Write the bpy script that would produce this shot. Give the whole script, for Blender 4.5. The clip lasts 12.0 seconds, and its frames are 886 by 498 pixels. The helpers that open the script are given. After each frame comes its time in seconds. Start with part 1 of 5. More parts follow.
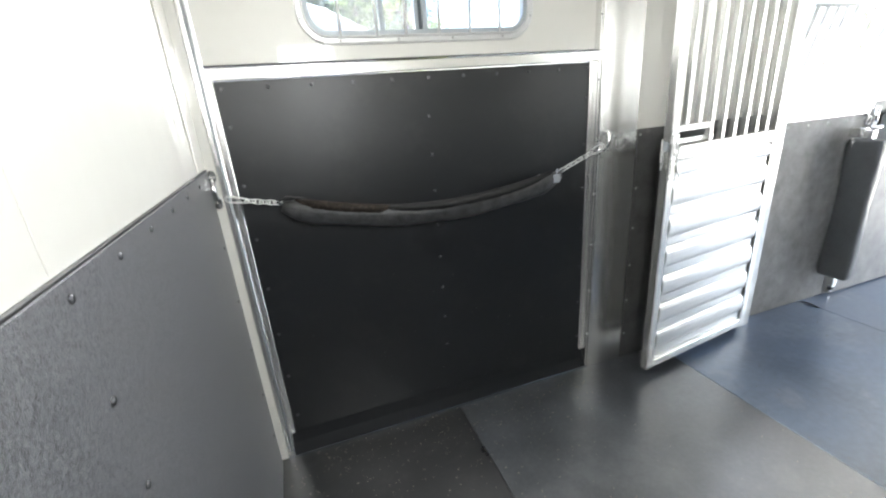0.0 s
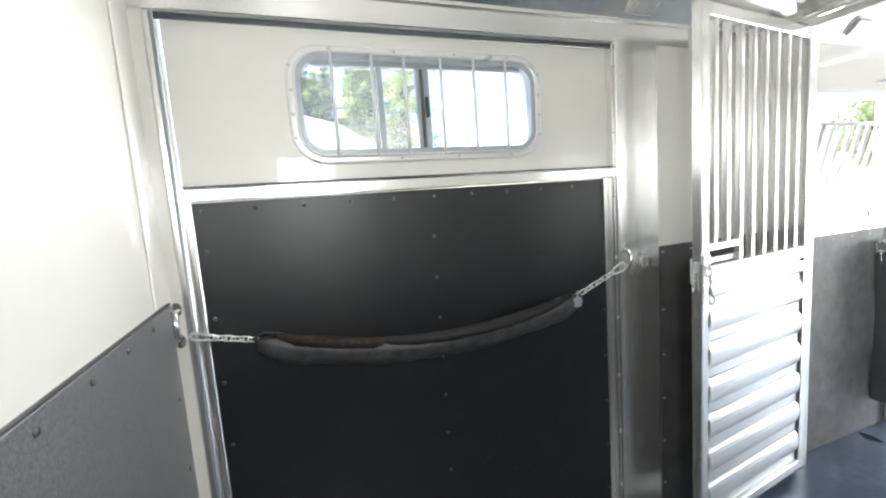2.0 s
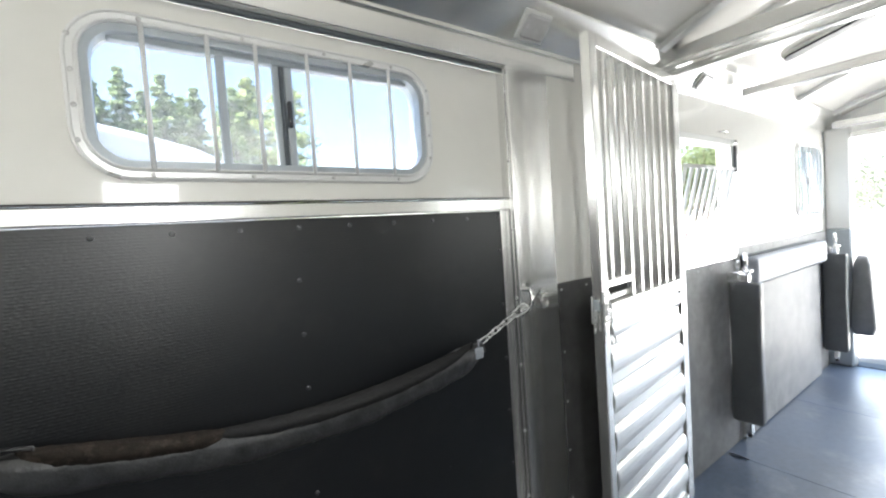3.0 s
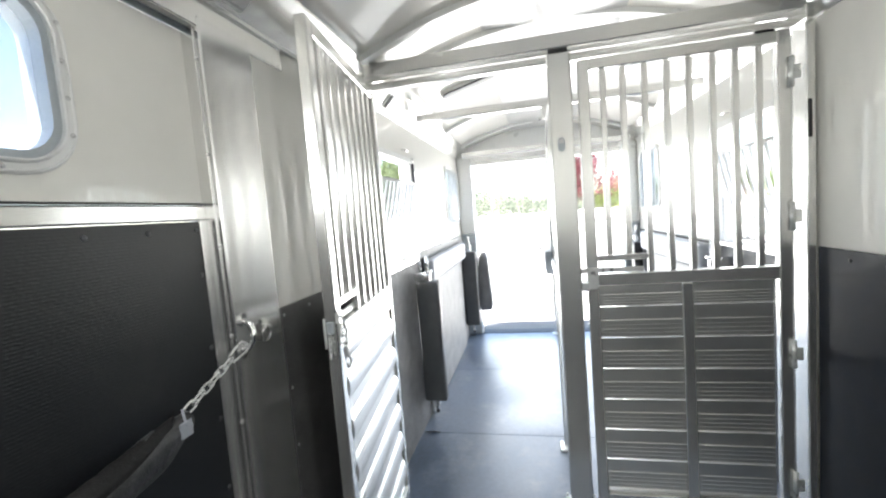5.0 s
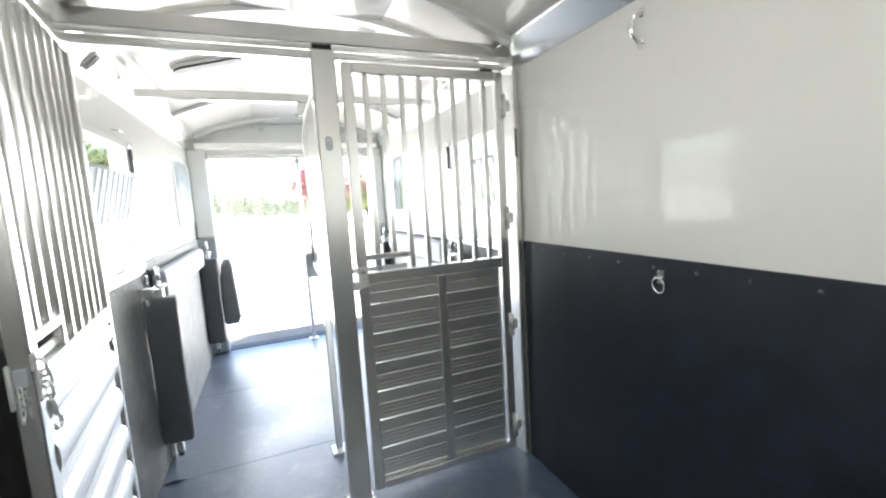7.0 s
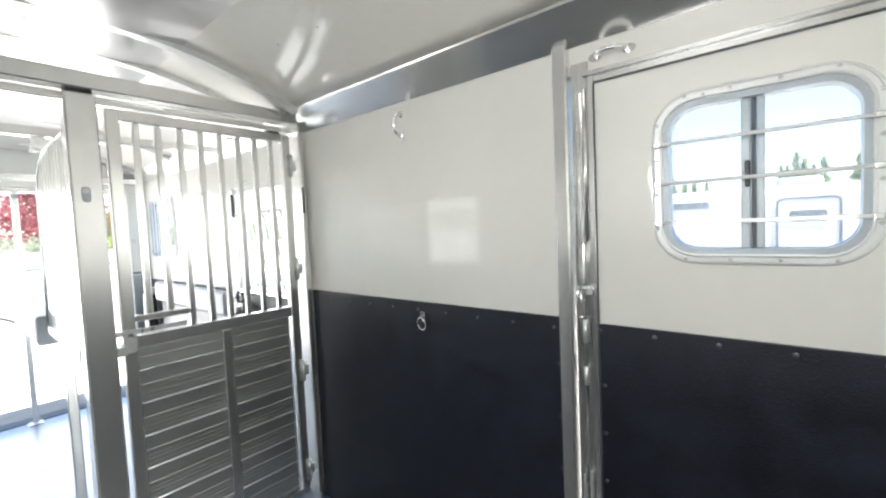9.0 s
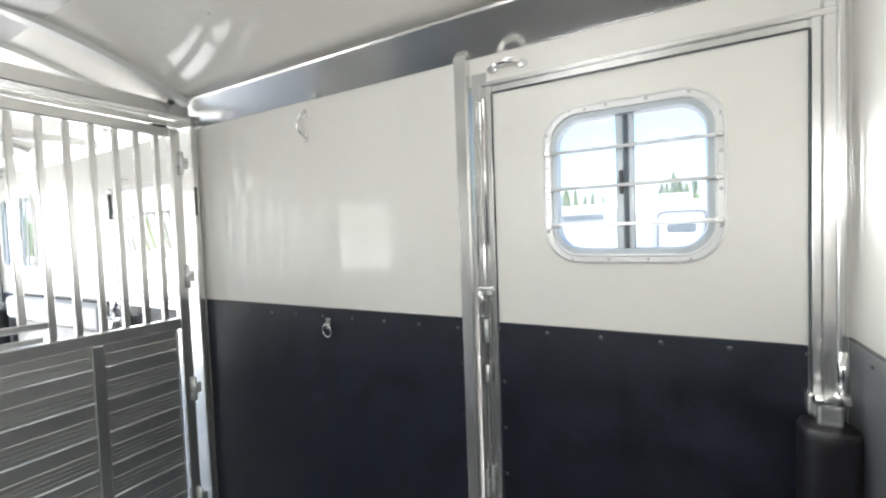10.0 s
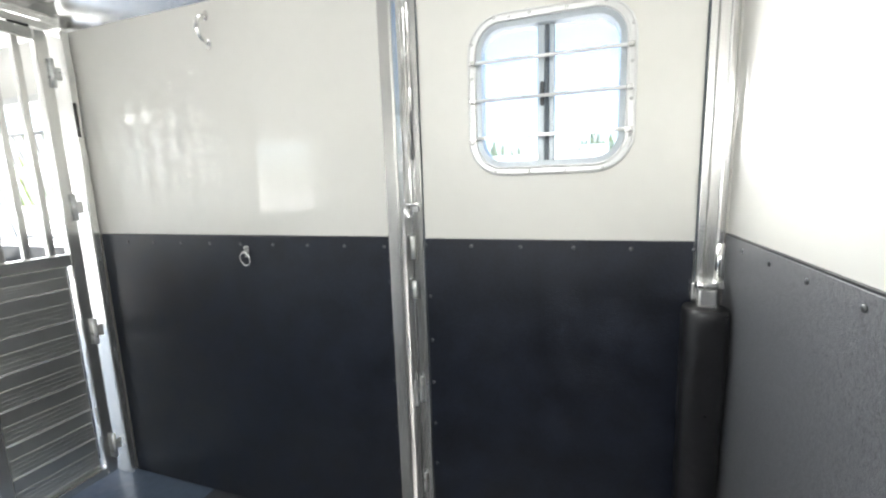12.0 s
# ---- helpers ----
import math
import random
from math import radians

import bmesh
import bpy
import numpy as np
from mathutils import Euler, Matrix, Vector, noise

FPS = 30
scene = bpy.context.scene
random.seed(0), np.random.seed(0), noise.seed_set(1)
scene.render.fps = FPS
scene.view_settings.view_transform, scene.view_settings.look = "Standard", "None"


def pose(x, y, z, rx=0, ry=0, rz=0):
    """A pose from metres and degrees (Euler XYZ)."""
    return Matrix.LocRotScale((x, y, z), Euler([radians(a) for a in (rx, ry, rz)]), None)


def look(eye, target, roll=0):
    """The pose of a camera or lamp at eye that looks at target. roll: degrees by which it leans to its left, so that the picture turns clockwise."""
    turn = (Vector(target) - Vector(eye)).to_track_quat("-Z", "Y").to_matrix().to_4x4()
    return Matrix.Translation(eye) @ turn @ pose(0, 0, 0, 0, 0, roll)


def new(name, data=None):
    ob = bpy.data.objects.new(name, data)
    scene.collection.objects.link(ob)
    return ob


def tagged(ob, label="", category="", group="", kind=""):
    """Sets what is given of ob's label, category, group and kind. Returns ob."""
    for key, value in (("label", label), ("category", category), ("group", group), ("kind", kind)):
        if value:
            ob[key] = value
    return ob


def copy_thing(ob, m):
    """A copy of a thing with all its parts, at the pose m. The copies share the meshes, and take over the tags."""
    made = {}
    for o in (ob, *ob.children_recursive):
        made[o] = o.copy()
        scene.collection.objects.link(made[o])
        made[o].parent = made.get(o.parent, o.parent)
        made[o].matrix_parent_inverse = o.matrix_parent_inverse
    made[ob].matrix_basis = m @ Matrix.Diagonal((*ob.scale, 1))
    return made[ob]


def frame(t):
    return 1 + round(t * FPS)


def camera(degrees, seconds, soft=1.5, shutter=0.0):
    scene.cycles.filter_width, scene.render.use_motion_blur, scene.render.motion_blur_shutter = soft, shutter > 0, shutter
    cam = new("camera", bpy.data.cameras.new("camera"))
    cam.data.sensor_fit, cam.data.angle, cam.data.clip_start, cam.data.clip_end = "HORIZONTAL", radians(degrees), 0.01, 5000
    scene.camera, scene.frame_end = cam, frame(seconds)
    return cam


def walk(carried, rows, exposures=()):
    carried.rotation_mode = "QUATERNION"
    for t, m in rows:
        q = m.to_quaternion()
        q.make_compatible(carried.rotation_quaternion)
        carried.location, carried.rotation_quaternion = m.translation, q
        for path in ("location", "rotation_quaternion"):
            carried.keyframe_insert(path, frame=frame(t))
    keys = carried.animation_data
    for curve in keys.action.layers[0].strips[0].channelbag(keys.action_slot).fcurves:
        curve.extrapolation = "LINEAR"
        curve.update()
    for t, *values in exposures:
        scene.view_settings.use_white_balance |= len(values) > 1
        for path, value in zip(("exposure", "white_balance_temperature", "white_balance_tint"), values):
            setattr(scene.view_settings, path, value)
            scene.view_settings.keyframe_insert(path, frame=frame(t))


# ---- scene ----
cam = camera(93.4, 12.0, soft=2.2)
SKY, SUN = 0.08, 4.6
EXPOSURES = [(0.0, 3.5), (1.5, 3.4), (2.5, 3.15), (3.5, 3.0), (5.5, 2.95), (7.0, 2.95), (9.0, 2.92), (10.5, 3.06), (12.0, 3.3)]
PATH = [
    (0, (0.284, 0.396, 1.415), (0.875, 2.185, 0.745), -4.4),
    (0.5, (0.284, 0.41, 1.408), (0.88, 2.213, 0.78), -4.5),
    (1, (0.304, 0.457, 1.442), (0.904, 2.288, 0.907), -4.3),
    (1.5, (0.336, 0.529, 1.467), (0.958, 2.39, 1.079), -4.2),
    (2, (0.34, 0.636, 1.482), (1.01, 2.506, 1.251), -4.1),
    (2.5, (0.378, 0.768, 1.48), (1.212, 2.582, 1.359), -3.9),
    (3, (0.483, 0.886, 1.468), (1.632, 2.52, 1.376), -3.9),
    (3.5, (0.573, 1.025, 1.452), (2.038, 2.383, 1.356), -4.0),
    (3.7, (0.589, 1.06, 1.444), (2.145, 2.312, 1.342), -4.4),
    (5.3, (0.58, 1.142, 1.495), (2.555, 1.406, 1.322), -4.3),
    (5.5, (0.584, 1.119, 1.481), (2.569, 1.289, 1.305), -4.1),
    (6, (0.598, 1.086, 1.453), (2.585, 0.976, 1.247), -4.0),
    (6.5, (0.621, 1.141, 1.457), (2.559, 0.706, 1.222), -3.7),
    (7, (0.636, 1.261, 1.486), (2.477, 0.517, 1.249), -3.4),
    (7.2, (0.619, 1.29, 1.491), (2.409, 0.428, 1.262), -3.5),
    (8.8, (0.441, 1.394, 1.569), (1.787, -0.080, 1.450), -2.6),
    (9, (0.423, 1.378, 1.571), (1.7, -0.158, 1.463), -2.5),
    (9.5, (0.394, 1.357, 1.567), (1.509, -0.302, 1.483), -2.2),
    (10, (0.385, 1.352, 1.546), (1.339, -0.404, 1.466), -2.1),
    (10.5, (0.398, 1.367, 1.49), (1.214, -0.456, 1.39), -2.0),
    (11, (0.388, 1.369, 1.444), (1.116, -0.487, 1.281), -2.0),
    (11.5, (0.381, 1.359, 1.422), (1.058, -0.507, 1.177), -1.9),
    (12, (0.374, 1.352, 1.415), (1.022, -0.515, 1.109), -1.9),
]
walk(cam, [(t, look(eye, target, roll)) for t, eye, target, roll in PATH],
     exposures=EXPOSURES)

# ---- world and sun ----
SUN_EL, SUN_AZ = 58.0, 168.0          # degrees; azimuth counted from +x towards +y
world = bpy.data.worlds.new("sky")
scene.world = world
world.use_nodes = True
wn = world.node_tree.nodes
sky = wn.new("ShaderNodeTexSky")
sky.sky_type = "NISHITA"
sky.sun_disc = False
sky.sun_elevation = radians(SUN_EL)
sky.sun_rotation = radians(90 - SUN_AZ)
sky.dust_density = 1.1
sky.ozone_density = 0.6
wn["Background"].inputs["Strength"].default_value = SKY
world.node_tree.links.new(sky.outputs["Color"], wn["Background"].inputs["Color"])
sun_data = bpy.data.lights.new("sun", "SUN")
sun_data.energy, sun_data.angle, sun_data.color = SUN, radians(0.55), (1.0, 0.96, 0.91)
sun = new("sun", sun_data)
sun_way = Vector((math.cos(radians(SUN_AZ)) * math.cos(radians(SUN_EL)), math.sin(radians(SUN_AZ)) * math.cos(radians(SUN_EL)), math.sin(radians(SUN_EL))))
sun.rotation_euler = sun_way.to_track_quat("Z", "Y").to_euler()

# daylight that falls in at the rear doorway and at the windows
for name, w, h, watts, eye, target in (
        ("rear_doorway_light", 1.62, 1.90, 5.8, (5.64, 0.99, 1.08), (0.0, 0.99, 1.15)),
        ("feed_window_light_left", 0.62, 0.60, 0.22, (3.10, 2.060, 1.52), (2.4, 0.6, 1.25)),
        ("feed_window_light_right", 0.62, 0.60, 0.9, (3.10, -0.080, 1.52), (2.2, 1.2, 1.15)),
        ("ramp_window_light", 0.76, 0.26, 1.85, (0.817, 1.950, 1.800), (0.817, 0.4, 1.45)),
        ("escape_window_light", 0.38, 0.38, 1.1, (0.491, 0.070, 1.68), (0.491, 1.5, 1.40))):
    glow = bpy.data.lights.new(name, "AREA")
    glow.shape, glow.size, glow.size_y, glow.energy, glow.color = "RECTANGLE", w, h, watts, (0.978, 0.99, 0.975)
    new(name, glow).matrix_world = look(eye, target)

# ---- materials ----
def material(name, color, rough=0.5, metal=0.0, var=0.12, scale=6.0, stretch=(1, 1, 1), bump=0.0, bump_scale=200.0,
             rough_var=0.1, coat=0.0, coat_rough=0.08, spec=0.5, stain=None, stain_scale=2.0, stain_amount=0.5, wave=0.0, wave_scale=2.0, ribs=0.0):
    """Principled surface with colour variation at two scales, rough patches, fine relief and slow waviness."""
    m = bpy.data.materials.new(name)
    m.use_nodes = True
    nt, nodes = m.node_tree, m.node_tree.nodes
    p = nodes["Principled BSDF"]
    link = nt.links.new
    tc, mp = nodes.new("ShaderNodeTexCoord"), nodes.new("ShaderNodeMapping")
    link(tc.outputs["Object"], mp.inputs["Vector"])
    mp.inputs["Scale"].default_value = stretch
    n1, n2 = nodes.new("ShaderNodeTexNoise"), nodes.new("ShaderNodeTexNoise")
    n1.inputs["Scale"].default_value, n1.inputs["Detail"].default_value = scale, 8
    n2.inputs["Scale"].default_value, n2.inputs["Detail"].default_value = scale * 14, 4
    link(mp.outputs["Vector"], n1.inputs["Vector"]), link(mp.outputs["Vector"], n2.inputs["Vector"])
    mix = nodes.new("ShaderNodeMath")
    mix.operation = "MULTIPLY_ADD"
    link(n2.outputs["Fac"], mix.inputs[0])
    mix.inputs[1].default_value = 0.45
    link(n1.outputs["Fac"], mix.inputs[2])
    ramp = nodes.new("ShaderNodeValToRGB")
    ramp.color_ramp.elements[0].position, ramp.color_ramp.elements[1].position = 0.45, 1.0
    ramp.color_ramp.elements[0].color = tuple(c * (1 - var) for c in color) + (1,)
    ramp.color_ramp.elements[1].color = tuple(min(1, c * (1 + var)) for c in color) + (1,)
    link(mix.outputs[0], ramp.inputs["Fac"])
    col = ramp.outputs["Color"]
    if stain:
        n3 = nodes.new("ShaderNodeTexNoise")
        n3.inputs["Scale"].default_value, n3.inputs["Detail"].default_value, n3.inputs["Roughness"].default_value = stain_scale, 10, 0.7
        link(tc.outputs["Object"], n3.inputs["Vector"])
        r3 = nodes.new("ShaderNodeValToRGB")
        r3.color_ramp.elements[0].position, r3.color_ramp.elements[1].position = 0.52, 0.72
        r3.color_ramp.elements[1].color = (stain_amount,) * 3 + (1,)
        link(n3.outputs["Fac"], r3.inputs["Fac"])
        mc = nodes.new("ShaderNodeMix")
        mc.data_type = "RGBA"
        link(r3.outputs["Color"], mc.inputs["Factor"])
        link(col, mc.inputs["A"])
        mc.inputs["B"].default_value = (*stain, 1)
        col = mc.outputs["Result"]
    link(col, p.inputs["Base Color"])
    rr = nodes.new("ShaderNodeMapRange")
    link(n1.outputs["Fac"], rr.inputs["Value"])
    rr.inputs["From Min"].default_value, rr.inputs["From Max"].default_value = 0.3, 0.7
    rr.inputs["To Min"].default_value, rr.inputs["To Max"].default_value = max(0.02, rough * (1 - rough_var)), min(1, rough * (1 + rough_var))
    link(rr.outputs["Result"], p.inputs["Roughness"])
    p.inputs["Metallic"].default_value = metal
    p.inputs["Specular IOR Level"].default_value = spec
    p.inputs["Coat Weight"].default_value, p.inputs["Coat Roughness"].default_value = coat, coat_rough
    last = None
    if wave:
        nw, bw = nodes.new("ShaderNodeTexNoise"), nodes.new("ShaderNodeBump")
        nw.inputs["Scale"].default_value, nw.inputs["Detail"].default_value = wave_scale, 2
        link(tc.outputs["Object"], nw.inputs["Vector"])
        link(nw.outputs["Fac"], bw.inputs["Height"])
        bw.inputs["Strength"].default_value, bw.inputs["Distance"].default_value = 1.0, wave
        last = bw.outputs["Normal"]
    if bump:
        nb, bb = nodes.new("ShaderNodeTexNoise"), nodes.new("ShaderNodeBump")
        nb.inputs["Scale"].default_value, nb.inputs["Detail"].default_value = bump_scale, 3
        link(mp.outputs["Vector"], nb.inputs["Vector"])
        link(nb.outputs["Fac"], bb.inputs["Height"])
        bb.inputs["Strength"].default_value, bb.inputs["Distance"].default_value = bump, 0.002
        if last:
            link(last, bb.inputs["Normal"])
        last = bb.outputs["Normal"]
    if ribs:
        rib, br = nodes.new("ShaderNodeTexWave"), nodes.new("ShaderNodeBump")
        rib.bands_direction = "Z"
        rib.inputs["Scale"].default_value, rib.inputs["Distortion"].default_value = 0.314 / ribs, 0.4
        link(tc.outputs["Object"], rib.inputs["Vector"])
        link(rib.outputs["Fac"], br.inputs["Height"])
        br.inputs["Strength"].default_value, br.inputs["Distance"].default_value = 0.35, ribs * 0.06
        if last:
            link(last, br.inputs["Normal"])
        last = br.outputs["Normal"]
    if last:
        link(last, p.inputs["Normal"])
        if coat:
            link(last, p.inputs["Coat Normal"])
    return m


def glass(name, tint=(0.9, 0.96, 0.98), rough=0.0, dust=0.0):
    """Thin clear glass; dust is the share of a pale film that scatters daylight."""
    m = bpy.data.materials.new(name)
    m.use_nodes = True
    nt = m.node_tree
    p = nt.nodes["Principled BSDF"]
    p.inputs["Base Color"].default_value = (*tint, 1)
    p.inputs["Transmission Weight"].default_value, p.inputs["Roughness"].default_value, p.inputs["IOR"].default_value = 1.0, rough, 1.1
    if dust:
        film, mix = nt.nodes.new("ShaderNodeBsdfTranslucent"), nt.nodes.new("ShaderNodeMixShader")
        film.inputs["Color"].default_value = (0.8, 0.8, 0.78, 1)
        grain = nt.nodes.new("ShaderNodeTexNoise")
        grain.inputs["Scale"].default_value, grain.inputs["Detail"].default_value = 7.0, 8
        span = nt.nodes.new("ShaderNodeMapRange")
        span.inputs["To Min"].default_value, span.inputs["To Max"].default_value = dust * 0.6, dust * 1.4
        nt.links.new(grain.outputs["Fac"], span.inputs["Value"])
        nt.links.new(span.outputs["Result"], mix.inputs["Fac"])
        nt.links.new(p.outputs["BSDF"], mix.inputs[1])
        nt.links.new(film.outputs["BSDF"], mix.inputs[2])
        nt.links.new(mix.outputs["Shader"], nt.nodes["Material Output"].inputs["Surface"])
    return m


GEL = material("white_gelcoat", (0.80, 0.79, 0.745), 0.35, var=0.03, scale=1.5, coat=0.9, coat_rough=0.018, wave=0.0016, wave_scale=4.0)
CEIL = material("white_ceiling_panel", (0.77, 0.75, 0.70), 0.35, var=0.04, scale=1.5, coat=0.65, coat_rough=0.05, wave=0.0025, wave_scale=2.2)
ALU = material("brushed_aluminium", (0.82, 0.82, 0.81), 0.23, 0.92, var=0.06, scale=5, stretch=(14, 14, 0.6), rough_var=0.08)
ALUX = material("brushed_aluminium_rail", (0.84, 0.84, 0.82), 0.21, 0.92, var=0.05, scale=4, stretch=(0.6, 14, 14), rough_var=0.08)
MILL = material("satin_aluminium_gate", (0.84, 0.84, 0.82), 0.25, 0.86, var=0.05, scale=6, stretch=(3, 3, 0.8), rough_var=0.06)
SLAT = material("aluminium_slat", (0.82, 0.82, 0.80), 0.34, 0.9, var=0.03, scale=4, stretch=(0.5, 6, 6), bump=0.0, bump_scale=60, rough_var=0.08)
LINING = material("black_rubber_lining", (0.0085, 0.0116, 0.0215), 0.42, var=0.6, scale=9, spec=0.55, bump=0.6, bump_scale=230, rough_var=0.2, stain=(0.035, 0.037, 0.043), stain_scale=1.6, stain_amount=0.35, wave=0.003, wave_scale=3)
DOORMAT = material("ribbed_black_rubber", (0.0098, 0.0112, 0.0130), 0.36, spec=0.7, var=0.2, scale=4, stretch=(0.4, 1, 1), bump=0.25, bump_scale=260, rough_var=0.07, ribs=0.007, stain=(0.032, 0.031, 0.030), stain_scale=5, stain_amount=0.45)
# one black rubber; blue-grey of rear and middle mats is painted sky sheen
MATREAR = material("worn_mat_sky_sheen", (0.082, 0.118, 0.184), 0.45, coat=0.9, coat_rough=0.30, spec=0.7, var=0.4, scale=2.2, bump=0.2, bump_scale=160, rough_var=0.35, stain=(0.22, 0.25, 0.30), stain_scale=3.2, stain_amount=0.75, wave=0.003, wave_scale=2.5)
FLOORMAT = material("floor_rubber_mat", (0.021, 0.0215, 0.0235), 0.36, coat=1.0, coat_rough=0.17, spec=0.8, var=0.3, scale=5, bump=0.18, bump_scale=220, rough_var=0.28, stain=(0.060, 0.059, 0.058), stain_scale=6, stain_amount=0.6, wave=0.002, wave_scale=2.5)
MATMID = material("worn_mat_half_sheen", (0.052, 0.057, 0.066), 0.42, coat=1.0, coat_rough=0.24, spec=0.8, var=0.4, scale=4, bump=0.2, bump_scale=190, rough_var=0.3, stain=(0.11, 0.115, 0.125), stain_scale=4, stain_amount=0.55, wave=0.002, wave_scale=2.5)
# dark speckled rubber; its grazing sheen is put in as a greyer base
LININGF = material("speckled_sheen_lining", (0.142, 0.147, 0.160), 0.36, coat=1.0, coat_rough=0.28, var=0.8, scale=170, spec=0.8, bump=0.8, bump_scale=420, rough_var=0.12, stain=(0.30, 0.30, 0.30), stain_scale=130, stain_amount=0.8)
# vinyl of the ramp-side bars, base colour raised to imitate haze
SWINGV = material("worn_hazed_vinyl", (0.10, 0.105, 0.11), 0.40, var=0.2, scale=8, bump=0.3, bump_scale=180, rough_var=0.25, wave=0.005, wave_scale=10)
# linings and kick boards with daylight and haze lifted into the base colour
LININGR = material("scuffed_daylit_lining", (0.21, 0.206, 0.203), 0.5, var=0.45, scale=14, spec=0.6, bump=0.6, bump_scale=230, rough_var=0.2, stain=(0.24, 0.235, 0.23), stain_scale=4, stain_amount=0.4, wave=0.003, wave_scale=3)
LININGM = material("worn_half_lit_lining", (0.080, 0.079, 0.079), 0.45, var=0.5, scale=12, spec=0.6, bump=0.6, bump_scale=230, rough_var=0.2, stain=(0.10, 0.10, 0.10), stain_scale=4, stain_amount=0.4, wave=0.003, wave_scale=3)
KICK = material("hazed_rubber_board", (0.30, 0.297, 0.294), 0.5, var=0.4, scale=9, spec=0.6, bump=0.6, bump_scale=230, rough_var=0.2, stain=(0.28, 0.28, 0.28), stain_scale=1.8, stain_amount=0.35, wave=0.003, wave_scale=3)
CORE = material("dark_strap_core", (0.0100, 0.0100, 0.0104), 0.8, spec=0.3, var=0.6, scale=45, bump=1.0, bump_scale=90)
FRAMEA = material("satin_window_flange", (0.78, 0.785, 0.78), 0.30, 0.4, var=0.04, scale=8, coat=0.3)
SLEEVE = material("worn_strap_sleeve", (0.042, 0.043, 0.045), 0.42, var=0.7, scale=22, bump=0.5, bump_scale=150, rough_var=0.3, stain=(0.10, 0.098, 0.095), stain_scale=14, stain_amount=0.5, wave=0.003, wave_scale=30)
VINYL = material("black_vinyl", (0.016, 0.016, 0.018), 0.36, var=0.2, scale=8, bump=0.35, bump_scale=180, rough_var=0.25, wave=0.006, wave_scale=12)
# swing pad vinyl, paler still to carry the glare of the rear opening
SWINGG = material("hazed_swing_vinyl", (0.21, 0.213, 0.22), 0.42, var=0.2, scale=8, bump=0.3, bump_scale=180, rough_var=0.25, wave=0.005, wave_scale=10)
PADV = material("grey_vinyl_pad", (0.34, 0.36, 0.40), 0.42, var=0.08, scale=6, bump=0.25, bump_scale=200, wave=0.004, wave_scale=8)
FOAM = material("torn_brown_foam", (0.018, 0.014, 0.0115), 0.9, spec=0.2, var=0.6, scale=40, bump=1.0, bump_scale=120, stain=(0.075, 0.060, 0.048), stain_scale=34, stain_amount=0.8)
CHROME = material("polished_steel", (0.85, 0.85, 0.84), 0.12, 1.0, var=0.05, scale=20, rough_var=0.3)
ZINC = material("zinc_chain", (0.80, 0.81, 0.80), 0.34, 0.65, var=0.15, scale=40, rough_var=0.3)
DARK = material("dark_plastic", (0.02, 0.02, 0.022), 0.4, var=0.2, scale=20)
SEAL = material("grey_window_frame", (0.42, 0.46, 0.49), 0.4, 0.3, var=0.1, scale=10)
SEALD = material("dark_door_seal", (0.10, 0.115, 0.13), 0.5, var=0.15, scale=12)
WINFRAME = material("white_window_frame", (0.74, 0.745, 0.73), 0.3, 0.15, var=0.03, scale=6, coat=0.3)
BARWHITE = material("white_painted_bar", (0.78, 0.785, 0.78), 0.35, var=0.04, scale=20)
GLASS = glass("tinted_window_glass", (0.535, 0.57, 0.61), 0.0, 0.09)
LENS = glass("frosted_lamp_lens", (0.95, 0.95, 0.95), 0.35)
LENSG = material("grey_lamp_lens", (0.54, 0.54, 0.545), 0.25, var=0.1, scale=30, coat=0.6)
RIVET = material("dull_rivet", (0.13, 0.135, 0.14), 0.3, 0.7, var=0.2, scale=60)
RIVETL = material("bright_rivet", (0.6, 0.6, 0.6), 0.3, 1.0, var=0.2, scale=60)
CONC = material("pale_gravel_yard", (0.41, 0.40, 0.38), 0.9, var=0.14, scale=0.6, bump=0.6, bump_scale=25, stain=(0.36, 0.34, 0.31), stain_scale=0.25, stain_amount=0.5)
RAMPMAT = material("worn_ramp_rubber", (0.10, 0.098, 0.096), 0.6, var=0.25, scale=4, bump=0.6, bump_scale=120, stain=(0.19, 0.18, 0.165), stain_scale=3, stain_amount=0.5)
GRIT = material("grit", (0.20, 0.19, 0.175), 0.9, var=0.3, scale=30)
FIR = material("fir_needles", (0.27, 0.345, 0.15), 0.7, var=0.5, scale=1.2)
LEAFY = material("yellow_green_leaves", (0.36, 0.42, 0.17), 0.6, var=0.4, scale=1.5)
FARWOOD = material("far_woods", (0.27, 0.30, 0.235), 0.8, var=0.35, scale=0.3)
LEAFG = material("green_leaves", (0.15, 0.185, 0.095), 0.6, var=0.45, scale=1.2)
LEAFR = material("purple_red_leaves", (0.24, 0.085, 0.095), 0.6, var=0.5, scale=1.4)
BARK = material("bark", (0.11, 0.08, 0.06), 0.9, var=0.3, scale=5, bump=1.0, bump_scale=20)
PAINTW = material("weathered_white_trailer_paint", (0.50, 0.50, 0.495), 0.3, var=0.03, scale=0.7, coat=0.5)
PAINTB = material("pale_blue_car_paint", (0.25, 0.38, 0.50), 0.3, var=0.05, scale=2, coat=0.8)
PAINTR = material("red_car_paint", (0.45, 0.03, 0.03), 0.3, var=0.05, scale=2, coat=0.8)
TYRE = material("tyre_rubber", (0.025, 0.025, 0.025), 0.8, var=0.2, scale=8)
TINT = material("dark_window_glass", (0.10, 0.125, 0.14), 0.08, var=0.1, scale=3, spec=0.8)

for mat_ in (FLOORMAT, MATMID):
    mat_.node_tree.nodes["Principled BSDF"].inputs["Coat IOR"].default_value = 1.85

